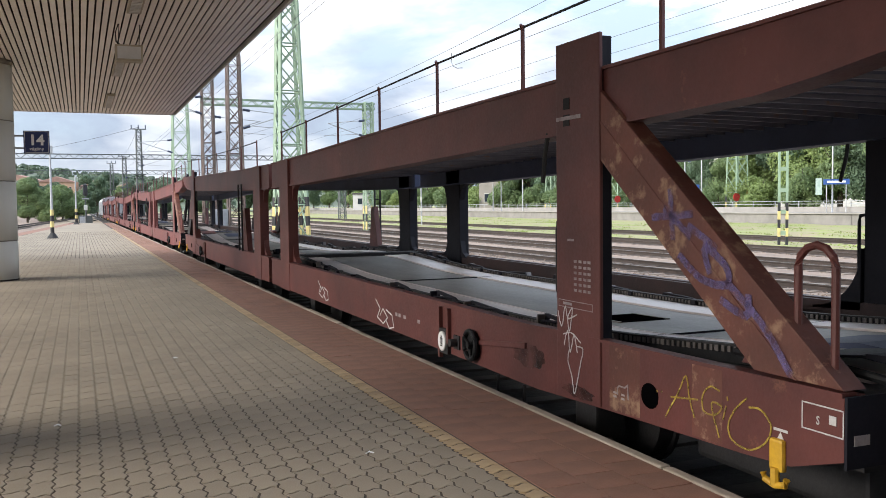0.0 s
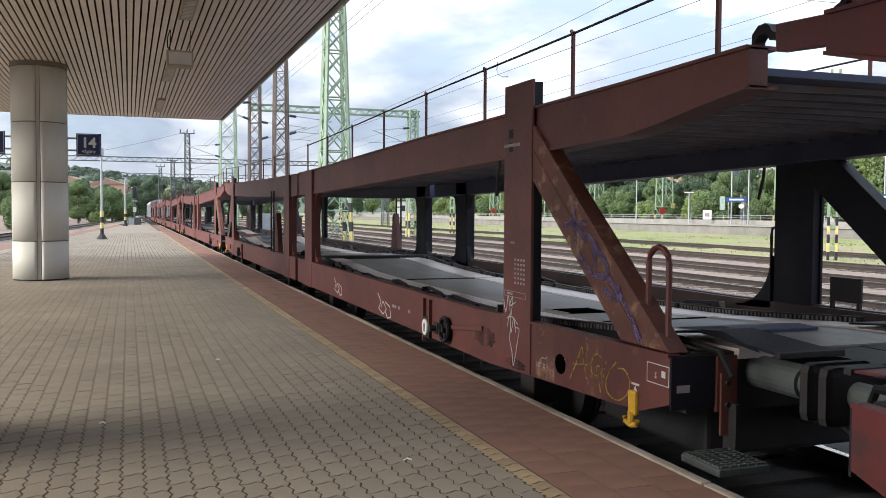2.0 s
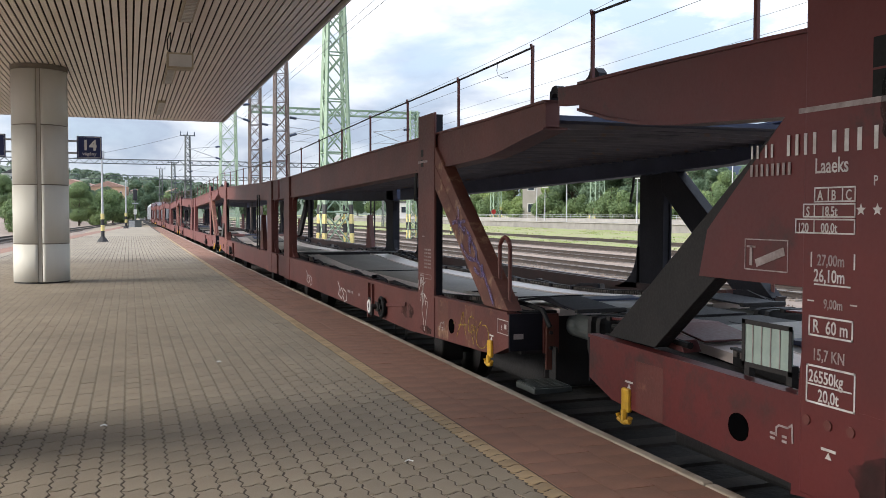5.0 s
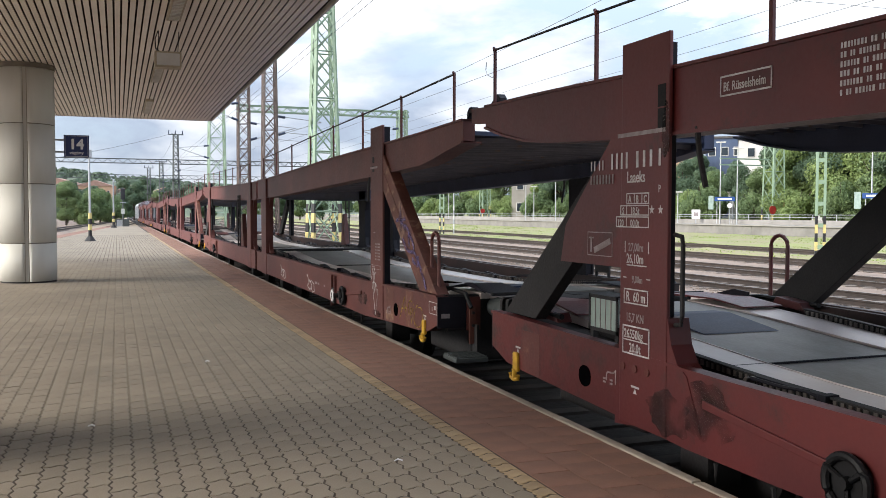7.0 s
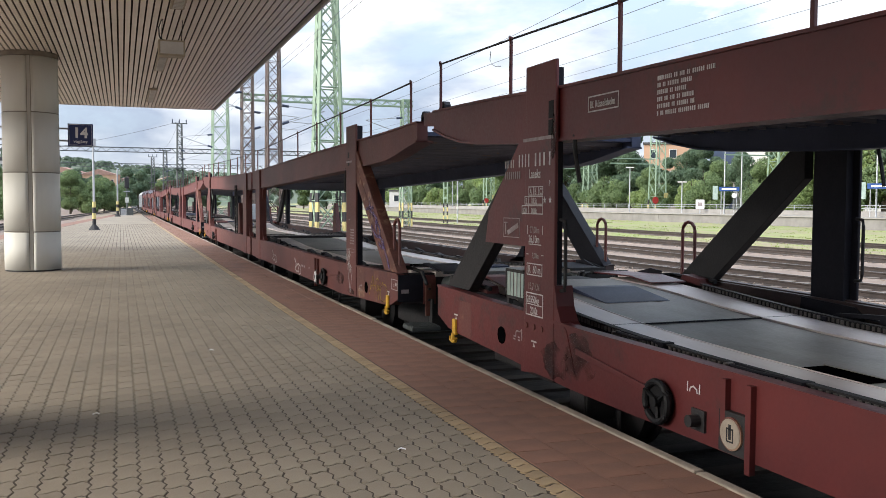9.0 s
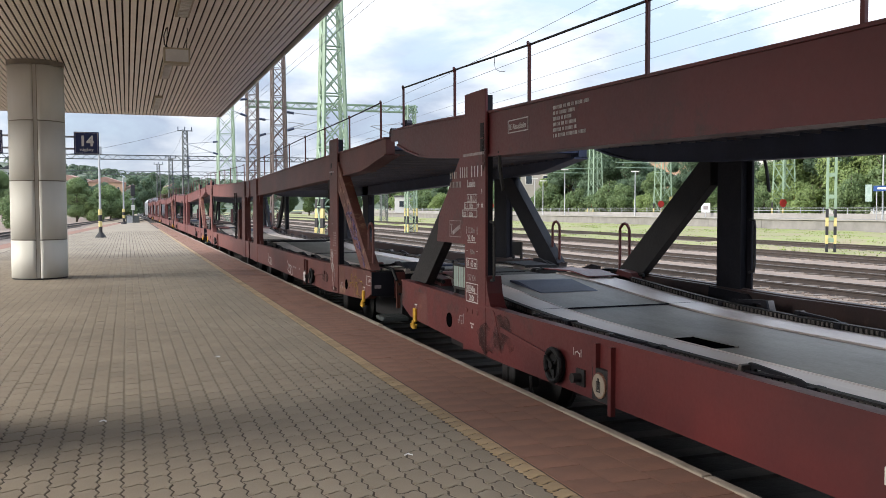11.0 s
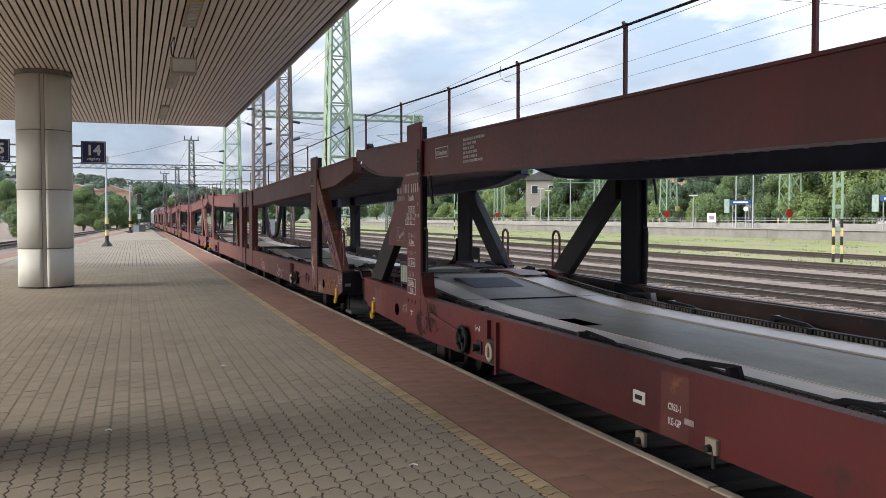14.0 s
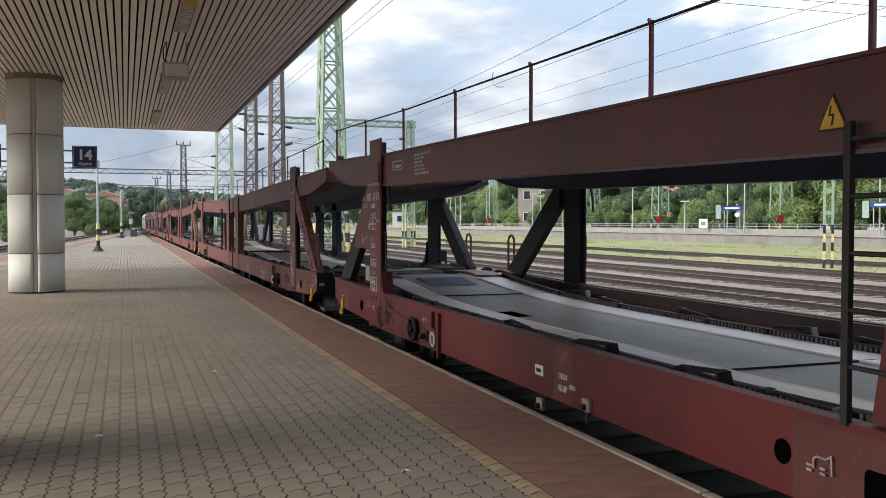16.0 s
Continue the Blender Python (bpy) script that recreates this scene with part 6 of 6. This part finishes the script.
for tx, y, z, sz in (("A", 10.65, 1.42, 0.065), ("B", 10.565, 1.42, 0.065), ("C", 10.48, 1.42, 0.065), ("S", 10.72, 1.348, 0.062), ("18,5t", 10.625, 1.348, 0.062), ("120", 10.775, 1.272, 0.062), ("00,0t", 10.625, 1.272, 0.062), ("26,10m", 10.665, 1.045, 0.082), ("27,00m", 10.645, 1.12, 0.072), ("9,00m", 10.60, 0.925, 0.06), ("R", 10.665, 0.808, 0.085), ("60 m", 10.585, 0.808, 0.085), ("15,7 KN", 10.665, 0.68, 0.075), ("26550kg", 10.685, 0.575, 0.08), ("20,0t", 10.625, 0.49, 0.08), ("P", 10.325, 1.48, 0.06)):
    stencil(tx, y, z, sz, W, "white_paint" if tx not in ("15,7 KN", "9,00m", "27,00m") else "grey_paint", X0)
bm = frame_lines(B(), 10.69, 10.42, 0.79, 0.885, 0.008, X0)
frame_lines(bm, 10.70, 10.40, 0.475, 0.655, 0.009, X0)
box(bm, X0 - 0.0015, X0, 10.42, 10.69, 0.56, 0.567)
for y in (10.68, 10.42):
    box(bm, X0 - 0.0015, X0, y - 0.004, y + 0.004, 1.11, 1.18)
    box(bm, X0 - 0.0015, X0, y - 0.02, y + 0.02, 0.95, 0.956)
box(bm, X0 - 0.0015, X0, 10.44, 10.66, 1.028, 1.035)
part("stencil_frames", bm, "white_paint", W, "white stencilled boxes and dimension lines")
for y in (10.39, 10.30):
    bm = B()
    pts = []
    for i in range(10):
        r = 0.028 if i % 2 == 0 else 0.012
        a = math.pi / 2 + i * math.pi / 5
        pts.append((y + r * math.cos(a), 1.375 + r * math.sin(a)))
    prism(bm, pts, X0 - 0.0015, X0)
    part("star", bm, "white_paint", W)
bm = frame_lines(B(), 11.16, 10.84, 1.07, 1.23, 0.006, -1.4495)
stroke(bm, [(11.11, 1.10), (11.11, 1.19)], 0.02, -1.4495)
stroke(bm, [(11.14, 1.19), (11.08, 1.19)], 0.01, -1.4495)
stroke(bm, [(11.06, 1.11), (10.88, 1.17)], 0.04, -1.4495)
part("pictogram", bm, "grey_paint", W, "faded loading pictogram in a box")
for y in (10.69, 10.555, 10.42):
    part("rivet", disc(B(), -1.455, y, 0.39, 0.024, 0.01, 14), "brown", W)


def sill_marks(wagon, k, tee_y, brake_y, brake_z=0.22, x=-1.4415):
    bm = B()
    box(bm, x - 0.0015, x, tee_y - 0.045, tee_y + 0.045, 0.27, 0.283)
    prism(bm, [(tee_y - 0.02, 0.235), (tee_y + 0.02, 0.235), (tee_y, 0.268)], x - 0.0015, x)
    part("jacking_mark", bm, "white_paint", wagon)
    bm = B()
    stroke(bm, [(brake_y + 0.05, brake_z - 0.02), (brake_y + 0.05, brake_z + 0.02), (brake_y + 0.03, brake_z + 0.035), (brake_y - 0.03, brake_z + 0.035), (brake_y - 0.06, brake_z + 0.055), (brake_y - 0.065, brake_z - 0.03)], 0.01, x)
    for i in range(2):
        for j in (0.06, -0.025):
            box(bm, x - 0.0015, x, brake_y + j, brake_y + j + 0.035, brake_z - 0.02 - i * 0.024, brake_z - 0.008 - i * 0.024)
    part("brake_stencil", bm, "grey_paint", wagon, "white stencilled brake symbol")


sill_marks(wagon_red, 1, 12.28, 10.86, 0.28)
sill_marks(wagon_red, 1, 10.55, 2.78, 0.24, -1.4545)
sill_marks(wagon_brown, -1, -12.43, -11.12, 0.20)
part("panel_frame", frame_lines(B(), 11.26, 10.88, 0.55, 0.80, 0.025, -1.38), "under", W)
bm = box(B(), -1.375, -1.355, 10.90, 11.24, 0.57, 0.78)
pn = part("data_panel", bm, "panel", W, "pale green gridded panel in a black frame")
for i in range(5):
    part("grid_bar", box(B(), -1.380, -1.376, 10.90 + 0.068 * i, 10.906 + 0.068 * i, 0.57, 0.78), "grey_paint", pn)
fp = part("data_panel", box(B(), 1.36, 1.38, -11.43, -11.08, 0.60, 0.81), "under", wagon_brown, "dark back of the panel on its legs")
for y in (-11.42, -11.12):
    part("panel_leg", box(B(), 1.355, 1.385, y, y + 0.03, 0.5, 0.60), "under", fp)
part("panel_leg", box(B(), -1.37, -1.33, 10.89, 10.93, 0.5, 0.60), "under", W)
part("panel_leg", box(B(), -1.37, -1.33, 11.21, 11.25, 0.5, 0.60), "under", W)
XB = -1.4125
part("plate_frame", frame_lines(B(), 9.82, 9.42, 1.975, 2.085, 0.009, XB), "white_paint", W, "white stencilled frame")
stencil("Bf. Rüsselsheim", 9.795, 2.003, 0.068, W, x=XB)
for i, ln in enumerate((0.55, 0.34, 0.31, 0.36, 0.37, 0.50)):
    bm = B()
    z = 2.09 - i * 0.042
    y = 8.98
    while y > 8.98 - ln:
        wd = 0.007 + 0.006 * abs(math.sin(i * 3.1 + y * 37))
        box(bm, XB - 0.0015, XB, max(y - wd, 8.98 - ln), y, z, z + 0.026)
        y -= wd + (0.008 if int(y * 97 + i) % 6 else 0.024)
    part("address_line", bm, "white_paint", W, "pale bars in place of an address line")
XS = -1.4415
stencil("C952-1", 5.42, 0.205, 0.058, W, x=XS)
stencil("KE-GP", 5.42, 0.115, 0.062, W, x=XS)
bm = box(B(), XS - 0.0015, XS, 5.16, 5.25, 0.15, 0.185)
part("bar_mark", bm, "grey_paint", W)
pt = part("label_plate", box(B(), -1.452, -1.44, 5.66, 5.80, 0.175, 0.255, 0.004), "fascia", W, "small pale enamel plate")
part("marks", box(B(), -1.4545, -1.453, 5.69, 5.77, 0.20, 0.23), "under", pt)
for y, z in ((5.69, -0.04), (4.97, 0.09)):
    ck = part("drain_cock", box(B(), -1.47, -1.44, y - 0.05, y + 0.05, z - 0.045, z + 0.045, 0.008), "kerb", W, "worn metal cock plate")
    part("spindle", bar(B(), (-1.50, y, z - 0.01), (-1.46, y, z - 0.01), 0.022, 10), "under", ck)
    part("drip_pipe", bar(B(), (-1.46, y - 0.02, z - 0.12), (-1.46, y - 0.02, z - 0.02), 0.012, 8), "under", ck)
for wg, y, z in ((wagon_red, 8.15, 0.155), (wagon_brown, -8.33, 0.13)):
    lb = part("round_label", disc(B(), -1.48, y, z, 0.088, 0.012, 28), "rusty" if wg is wagon_red else "fascia", wg, "round warning label")
    part("label_face", disc(B(), -1.487, y, z, 0.079, 0.004, 28), "kerb" if wg is wagon_red else "sign_white", lb)
    bm = frame_lines(B(), y + 0.028, y - 0.028, z - 0.045, z + 0.03, 0.008, -1.4895)
    box(bm, -1.491, -1.4895, y - 0.01, y + 0.01, z - 0.03, z + 0.05)
    part("symbol", bm, "under", lb)
    part("backing", box(B(), -1.474, -1.44, y - 0.11, y + 0.11, z - 0.11, z + 0.11), "under", lb)
bm = stroke(B(), [(8.585, 0.345), (8.585, 0.295)], 0.008, XS)
stroke(bm, [(8.475, 0.345), (8.475, 0.295)], 0.008, XS)
stroke(bm, [(8.565, 0.295), (8.56, 0.315), (8.53, 0.328), (8.50, 0.315), (8.495, 0.295)], 0.008, XS)
part("axle_symbol", bm, "white_paint", W)
# round and square holes near the ladder, inner darkness painted as black plates
part("round_hole", prism(B(), [(3.05 + 0.058 * math.cos(a), 0.24 + 0.062 * math.sin(a)) for a in [i * math.pi / 10 for i in range(20)]], -1.444, -1.4395), "pit", W)
part("square_hole", prism(B(), [(2.54, 0.13), (2.54, 0.27), (2.52, 0.29), (2.32, 0.29), (2.30, 0.27), (2.30, 0.13)], -1.444, -1.4395), "pit", W)
# high-voltage warning
tri = part("warning_triangle", prism(B(), [(2.875, 1.775), (2.69, 1.775), (2.7825, 1.945)], XB - 0.003, XB), "under", W, "yellow high-voltage warning triangle")
part("triangle_face", prism(B(), [(2.862, 1.783), (2.703, 1.783), (2.7825, 1.928)], XB - 0.005, XB - 0.0035), "yellow", tri)
part("bolt", stroke(B(), [(2.79, 1.885), (2.80, 1.845), (2.772, 1.845), (2.782, 1.80)], 0.010, XB - 0.0055), "under", tri)
def stain(wagon, y0, y1, z0, z1, seed, x):
    """A ragged greasy stain on the steel."""
    rg = random.Random(seed)
    pts = []
    for i in range(28):
        a = i / 28 * 2 * math.pi
        r = rg.uniform(0.72, 1.0)
        pts.append(((y0 + y1) / 2 + (y1 - y0) / 2 * r * math.cos(a), (z0 + z1) / 2 + (z1 - z0) / 2 * r * math.sin(a)))
    part("grease_stain", prism(B(), pts, x - 0.001, x), "grime", wagon, "ragged black grease stain")


stain(wagon_red, 9.95, 10.45, 0.03, 0.34, 1, -1.4545)
stain(wagon_red, 9.60, 10.10, 0.05, 0.46, 2, -1.4470)
stain(wagon_red, 10.20, 10.30, 1.66, 2.02, 4, -1.4560)
stain(wagon_brown, -10.2, -9.6, 0.14, 0.34, 6, -1.4410)
stain(wagon_brown, -10.85, -10.40, 0.06, 0.16, 7, -1.4545)
# fresher repainted patches of the sill
for y0, y1, mt in ((5.21, 5.50, "brown"), (11.9, 12.2, "brown"), (2.32, 2.98, "brown")):
    poly = [(y0, 0.425), (y1, 0.425), (y1, lerp(SILL_BOT, 12.8 - y1) + 0.01), (y0, lerp(SILL_BOT, 12.8 - y0) + 0.01)]
    part("paint_patch", prism(B(), poly, -1.4409, -1.4385), mt, W, "dull repainted patch")

G = wagon_brown
XS2 = -1.4415
agic = [[(-11.55, 0.15), (-11.66, 0.30), (-11.73, 0.41), (-11.76, 0.30), (-11.80, 0.20)], [(-11.60, 0.27), (-11.83, 0.30)],
        [(-12.0, 0.38), (-11.93, 0.39), (-11.87, 0.33), (-11.88, 0.25), (-11.97, 0.25), (-12.02, 0.30), (-11.94, 0.30), (-12.0, 0.14)],
        [(-12.05, 0.31), (-12.03, 0.24)], [(-12.06, 0.36), (-12.065, 0.345)],
        [(-12.20, 0.38), (-12.12, 0.31), (-12.07, 0.22), (-12.10, 0.15), (-12.22, 0.13), (-12.33, 0.19), (-12.37, 0.28), (-12.30, 0.345), (-12.22, 0.34)],
        [(-11.47, 0.28), (-11.475, 0.275)], [(-11.51, 0.285), (-11.515, 0.28)]]
bm = B()
for s in agic:
    stroke(bm, smooth(s) if len(s) > 2 else s, 0.0095, XS2)
part("graffiti", bm, "yellow_spray", G, "dull yellow sprayed graffiti tag")
tag = [[(-10.37, 0.62), (-10.42, 0.52), (-10.47, 0.66), (-10.52, 0.50), (-10.56, 0.66), (-10.50, 0.58), (-10.62, 0.62)], [(-10.44, 0.47), (-10.55, 0.49), (-10.66, 0.44)], [(-10.45, 0.40), (-10.50, 0.50), (-10.53, 0.36), (-10.58, 0.48), (-10.62, 0.37)],
       [(-10.52, 0.38), (-10.50, 0.30), (-10.55, 0.20), (-10.58, 0.09), (-10.62, 0.18), (-10.66, 0.30), (-10.69, 0.40), (-10.62, 0.41)]]
bm = B()
for s in tag:
    stroke(bm, smooth(s) if len(s) > 2 else s, 0.008, X0)
part("graffiti", bm, "white_paint", G, "white sprayed graffiti tag")
for cy, cz, sc in ((-6.55, 0.17, 1.0), (-3.95, 0.20, 0.9)):
    bm = B()
    stroke(bm, [(cy + 0.25 * sc, cz + 0.14 * sc), (cy + 0.1 * sc, cz + 0.05 * sc), (cy + 0.2 * sc, cz - 0.05 * sc), (cy, cz - 0.1 * sc), (cy - 0.15 * sc, cz - 0.02 * sc), (cy, cz + 0.06 * sc), (cy + 0.1 * sc, cz - 0.02 * sc)], 0.014, XS2)
    stroke(bm, [(cy - 0.1 * sc, cz + 0.06 * sc), (cy - 0.3 * sc, cz + 0.02 * sc), (cy - 0.35 * sc, cz - 0.1 * sc), (cy - 0.2 * sc, cz - 0.13 * sc), (cy - 0.1 * sc, cz - 0.06 * sc)], 0.014, XS2)
    part("graffiti", bm, "white_paint", G, "white sprayed graffiti scribble")


def on_strut(a, o):
    """A place on the raking strut: a along it from 0 to 1, o across it from -1 to 1."""
    return (-12.8 + 0.275 + 1.62 * a - 0.17 * o * (1 - 0.15 * a), 0.53 + 1.305 * a + 0.17 * o * a + 0.04 * o)


bm = B()
for line in ([(0.62, 0.5), (0.52, -0.4)], [(0.62, -0.5), (0.52, 0.6)], [(0.60, 0.0), (0.48, 0.1)], [(0.46, -0.6), (0.36, -0.5), (0.30, 0.1), (0.34, 0.5), (0.42, 0.3), (0.36, -0.1)], [(0.27, -0.4), (0.20, 0.0), (0.24, 0.5)], [(0.30, 0.2), (0.16, 0.3), (0.02, 0.0)], [(0.5, 0.3), (0.4, 0.6)]):
    pts = [on_strut(a, o) for a, o in line]
    stroke(bm, smooth(pts) if len(pts) > 2 else pts, 0.042, -1.4475)
part("graffiti", bm, "violet_spray", G, "faded violet sprayed graffiti")
bm = B()
for i in range(6):
    for y in (-10.58, -10.64, -10.70, -10.75):
        box(bm, X0 - 0.0015, X0, y - 0.035, y, 0.77 + i * 0.038, 0.788 + i * 0.038)
box(bm, X0 - 0.0015, X0, -10.58, -10.50, 1.10, 1.115)
frame_lines(bm, -10.38, -10.81, 0.655, 0.705, 0.005, X0)
box(bm, X0 - 0.0015, X0, -10.55, -10.44, 0.672, 0.69)
part("stencil_block", bm, "grey_paint", G, "faded block of unreadable white stencils")
bm = frame_lines(B(), -12.56, -12.80, 0.32, 0.445, 0.006, XS2)
part("inspection_box", bm, "white_paint", G, "white stencilled inspection box")
stencil("S", -12.645, 0.355, 0.055, G, x=XS2)
part("inspection_plate", box(B(), XS2 - 0.002, XS2, -12.76, -12.72, 0.37, 0.41), "white_paint", G)
for y0, y1 in ((-12.02, -11.78), (-11.30, -10.98)):
    poly = [(y0, 0.49), (y1, 0.49), (y1, lerp(SILL_BOT, y1 + 12.8) + 0.012), (y0, lerp(SILL_BOT, y0 + 12.8) + 0.012)]
    part("paint_patch", prism(B(), poly, -1.4409, -1.4385), "rusty", G, "paler repainted patch")
for y in (-7.6, -7.2, -7.05, -6.95):
    part("stencil_marks", box(B(), XS2 - 0.0015, XS2, y - 0.07, y, 0.20, 0.235), "grey_paint", G)


# ---- paving, piece by piece ----
PW, PL = 0.1125, 0.2225


def paver_outline(shrink, flat_right=False):
    """A wavy interlocking block: zigzag long sides, S-shaped ends."""
    w, l = PW / 2 - shrink * 0.78, PL / 2 - shrink
    zig = lambda y: 0.009 * (1 - abs(((y / (PL / 2)) % 1.0) * 2 - 1)) * 2 - 0.009
    ys = [-1, -0.5, 0, 0.5, 1]
    pts = []
    l = l if not flat_right else PL / 4 - shrink
    for v in ys:
        pts.append((w + (0 if flat_right else zig(v * PL / 2)), v * l))
    for u in (0.6, 0.2, -0.2, -0.6):
        pts.append((u * w + zig(PL / 2) * abs(u), l + 0.014 * math.sin(math.pi * u)))
    for v in reversed(ys):
        pts.append((-w + zig(v * PL / 2), v * l))
    for u in (-0.6, -0.2, 0.2, 0.6):
        pts.append((u * w + zig(PL / 2) * abs(u), -l + 0.014 * math.sin(math.pi * u)))
    return pts


def paver_verts(flat_right=False):
    top, low = paver_outline(0.0078, flat_right), paver_outline(0.0066, flat_right)
    n = len(top)
    v = [(x, y, 0.0) for x, y in top] + [(x, y, -0.0016) for x, y in low] + [(x, y, -0.010) for x, y in low]
    f = [tuple(range(n))]
    for r in (0, n):
        for i in range(n):
            j = (i + 1) % n
            f.append((r + j, r + i, r + n + i, r + n + j))
    return np.array(v), f


def lay(verts, faces, places, tilt, rs2):
    """Many copies of one piece in one mesh, each set a little unevenly."""
    n = len(places)
    v = np.repeat(verts[None].astype(float), n, 0)
    tx, ty = rs2.normal(size=n) * tilt, rs2.normal(size=n) * tilt
    v[:, :, 2] += v[:, :, 0] * tx[:, None] + v[:, :, 1] * ty[:, None] + (rs2.uniform(-0.0006, 0.0012, n))[:, None]
    v[:, :, :2] += np.array(places)[:, None, :]
    k = len(verts)
    fs = [tuple(i + q * k for i in f) for q in range(n) for f in faces]
    return v.reshape(-1, 3).tolist(), fs


pv, pf = paver_verts()
rs2 = np.random.RandomState(21)
many, single, coarse = [], [], []
cols = int((1.865 + 3.65) / PW)
for c in range(cols):
    x = 1.865 - PW * (c + 0.5)
    for r in range(int(53.3 / PL)):
        y = 1.75 + PL * (r + (0.5 if c % 2 else 0.0))
        if x < LEFT(y) + 0.85 or math.hypot(x + 1.575, y - 18.88) < 0.4 or x < -0.16 * y - 0.9:
            continue
        if -0.2 < x and 3.3 < y < 6.9 and len(single) < 300:
            single.append((x, y))
        elif y < 26:
            many.append((x, y))
        else:
            coarse.append((x, y))
part("side_bed", prism(B(), [(-3.67, 1.75), (-1.2, 1.75), (-3.67, 17.0)], -0.013, -0.001, "z"), "paver", platform)
v, f = lay(pv, pf, many, 0.005, rs2)
tagged(raw("pavers", v, f, "paver", platform, "grey-brown wavy interlocking pavers"), kind="stuff")
bx = np.array([(sx * (PW / 2 - 0.0075), sy * (PL / 2 - 0.010), z) for z in (0.0, -0.012) for sx, sy in ((-1, -1), (1, -1), (1, 1), (-1, 1))])
bf = [(0, 1, 2, 3), (1, 0, 4, 5), (2, 1, 5, 6), (3, 2, 6, 7), (0, 3, 7, 4)]
v, f = lay(bx, bf, coarse, 0.004, rs2)
tagged(raw("far_pavers", v, f, "paver", platform, "grey-brown pavers further along"), kind="stuff")
tv, tf = paver_verts(True)
tan = [(1.865 + PW / 2 + 0.003, 1.75 + PL / 2 * (r + 0.5)) for r in range(int(120 / PL))]
v, f = lay(tv, tf, tan[60:], 0.005, rs2)
tagged(raw("tan_pavers", v, f, "paver_yellow", platform, "row of tan pavers along the red strip"), kind="stuff")
RW, RL = (2.684 - 1.985) / 3, 0.2225
rx = np.array([(sx * (RW / 2 - 0.0018), sy * (RL / 2 - 0.0022), z) for z in (0.0, -0.012) for sx, sy in ((-1, -1), (1, -1), (1, 1), (-1, 1))])
red = []
for c in range(3):
    for r in range(int(86 / RL)):
        red.append((1.987 + RW * (c + 0.5), 1.75 + RL * (r + 0.5 * (c % 2))))
near_red = [q for q in red if 3.0 < q[1] < 11.0]
v, f = lay(rx, bf, [q for q in red if not 3.0 < q[1] < 11.0], 0.006, rs2)
tagged(raw("red_pavers", v, f, "paver_red", platform, "dull red pavers along the edge"), kind="stuff")


def pieces(name, verts, faces, places, mat, tilt):
    me = bpy.data.meshes.new(name)
    me.from_pydata([tuple(p) for p in verts], [], faces)
    me.update()
    me.materials.append(M[mat])
    for x, y in places:
        ob = new(name, me)
        ob.parent = platform
        ob.matrix_basis = pose(x, y, rs2.uniform(-0.0006, 0.0012), math.degrees(rs2.normal() * tilt), math.degrees(rs2.normal() * tilt), rs2.normal() * 0.4)


M["paver_single"] = material("grey_paver_single", (0.262, 0.218, 0.162), (0.188, 0.155, 0.115), 0.85, 0, 0.55, 0.35, 90, 0.3, 0.7, random_tint=0.07)
M["tan_single"] = material("tan_paver_single", (0.37, 0.265, 0.15), (0.27, 0.195, 0.115), 0.85, 0, 2.5, 0.35, 90, random_tint=0.16)
M["red_single"] = material("red_paver_single", (0.245, 0.120, 0.080), (0.155, 0.080, 0.055), 0.85, 0, 2.2, 0.35, 90, 0.3, 0.7, random_tint=0.05)
pieces("paver", pv, pf, single, "paver_single", 0.005)
pieces("tan_paver", tv, tf, tan[:60], "tan_single", 0.005)
pieces("red_paver", rx, bf, near_red, "red_single", 0.002)
for i in range(64):
    y = -10 + i * 1.52
    bm = box(B(), 2.688, 2.752, y, y + 1.508, -0.25, 0.006 + 0.004 * rs2.normal(), 0.012)
    part("kerb_stone", bm, "kerb", platform)
part("quay_wall", box(B(), 2.702, 2.728, -20, 89, -1.2, -0.255), "concrete", platform)
# scraps of litter on the paving
for x, y, r in ((-0.17, 5.95, 0.02), (1.42, 4.55, 0.022), (0.75, 8.2, 0.018)):
    lt = thing("litter_scrap", "small pale scrap of paper on the paving", "litter", pose(x, y, 0.003), "litter scraps")
    bm = B()
    tube(bm, [(-r, 0, 0.004), (0, r * 0.6, 0.008), (r, -r * 0.3, 0.004)], 0.004, 5)
    tube(bm, [(0, r * 0.6, 0.008), (r * 0.4, r * 1.3, 0.004)], 0.004, 5)
    part("scrap", bm, "sign_white", lt)



# ---- the train rolls away from the camera ----
def motions():
    for wagon, y in train:
        walk(wagon, [(t, pose(4.45, y + s, 0)) for t, rx, ry, rz, s in TRACK])


motions()
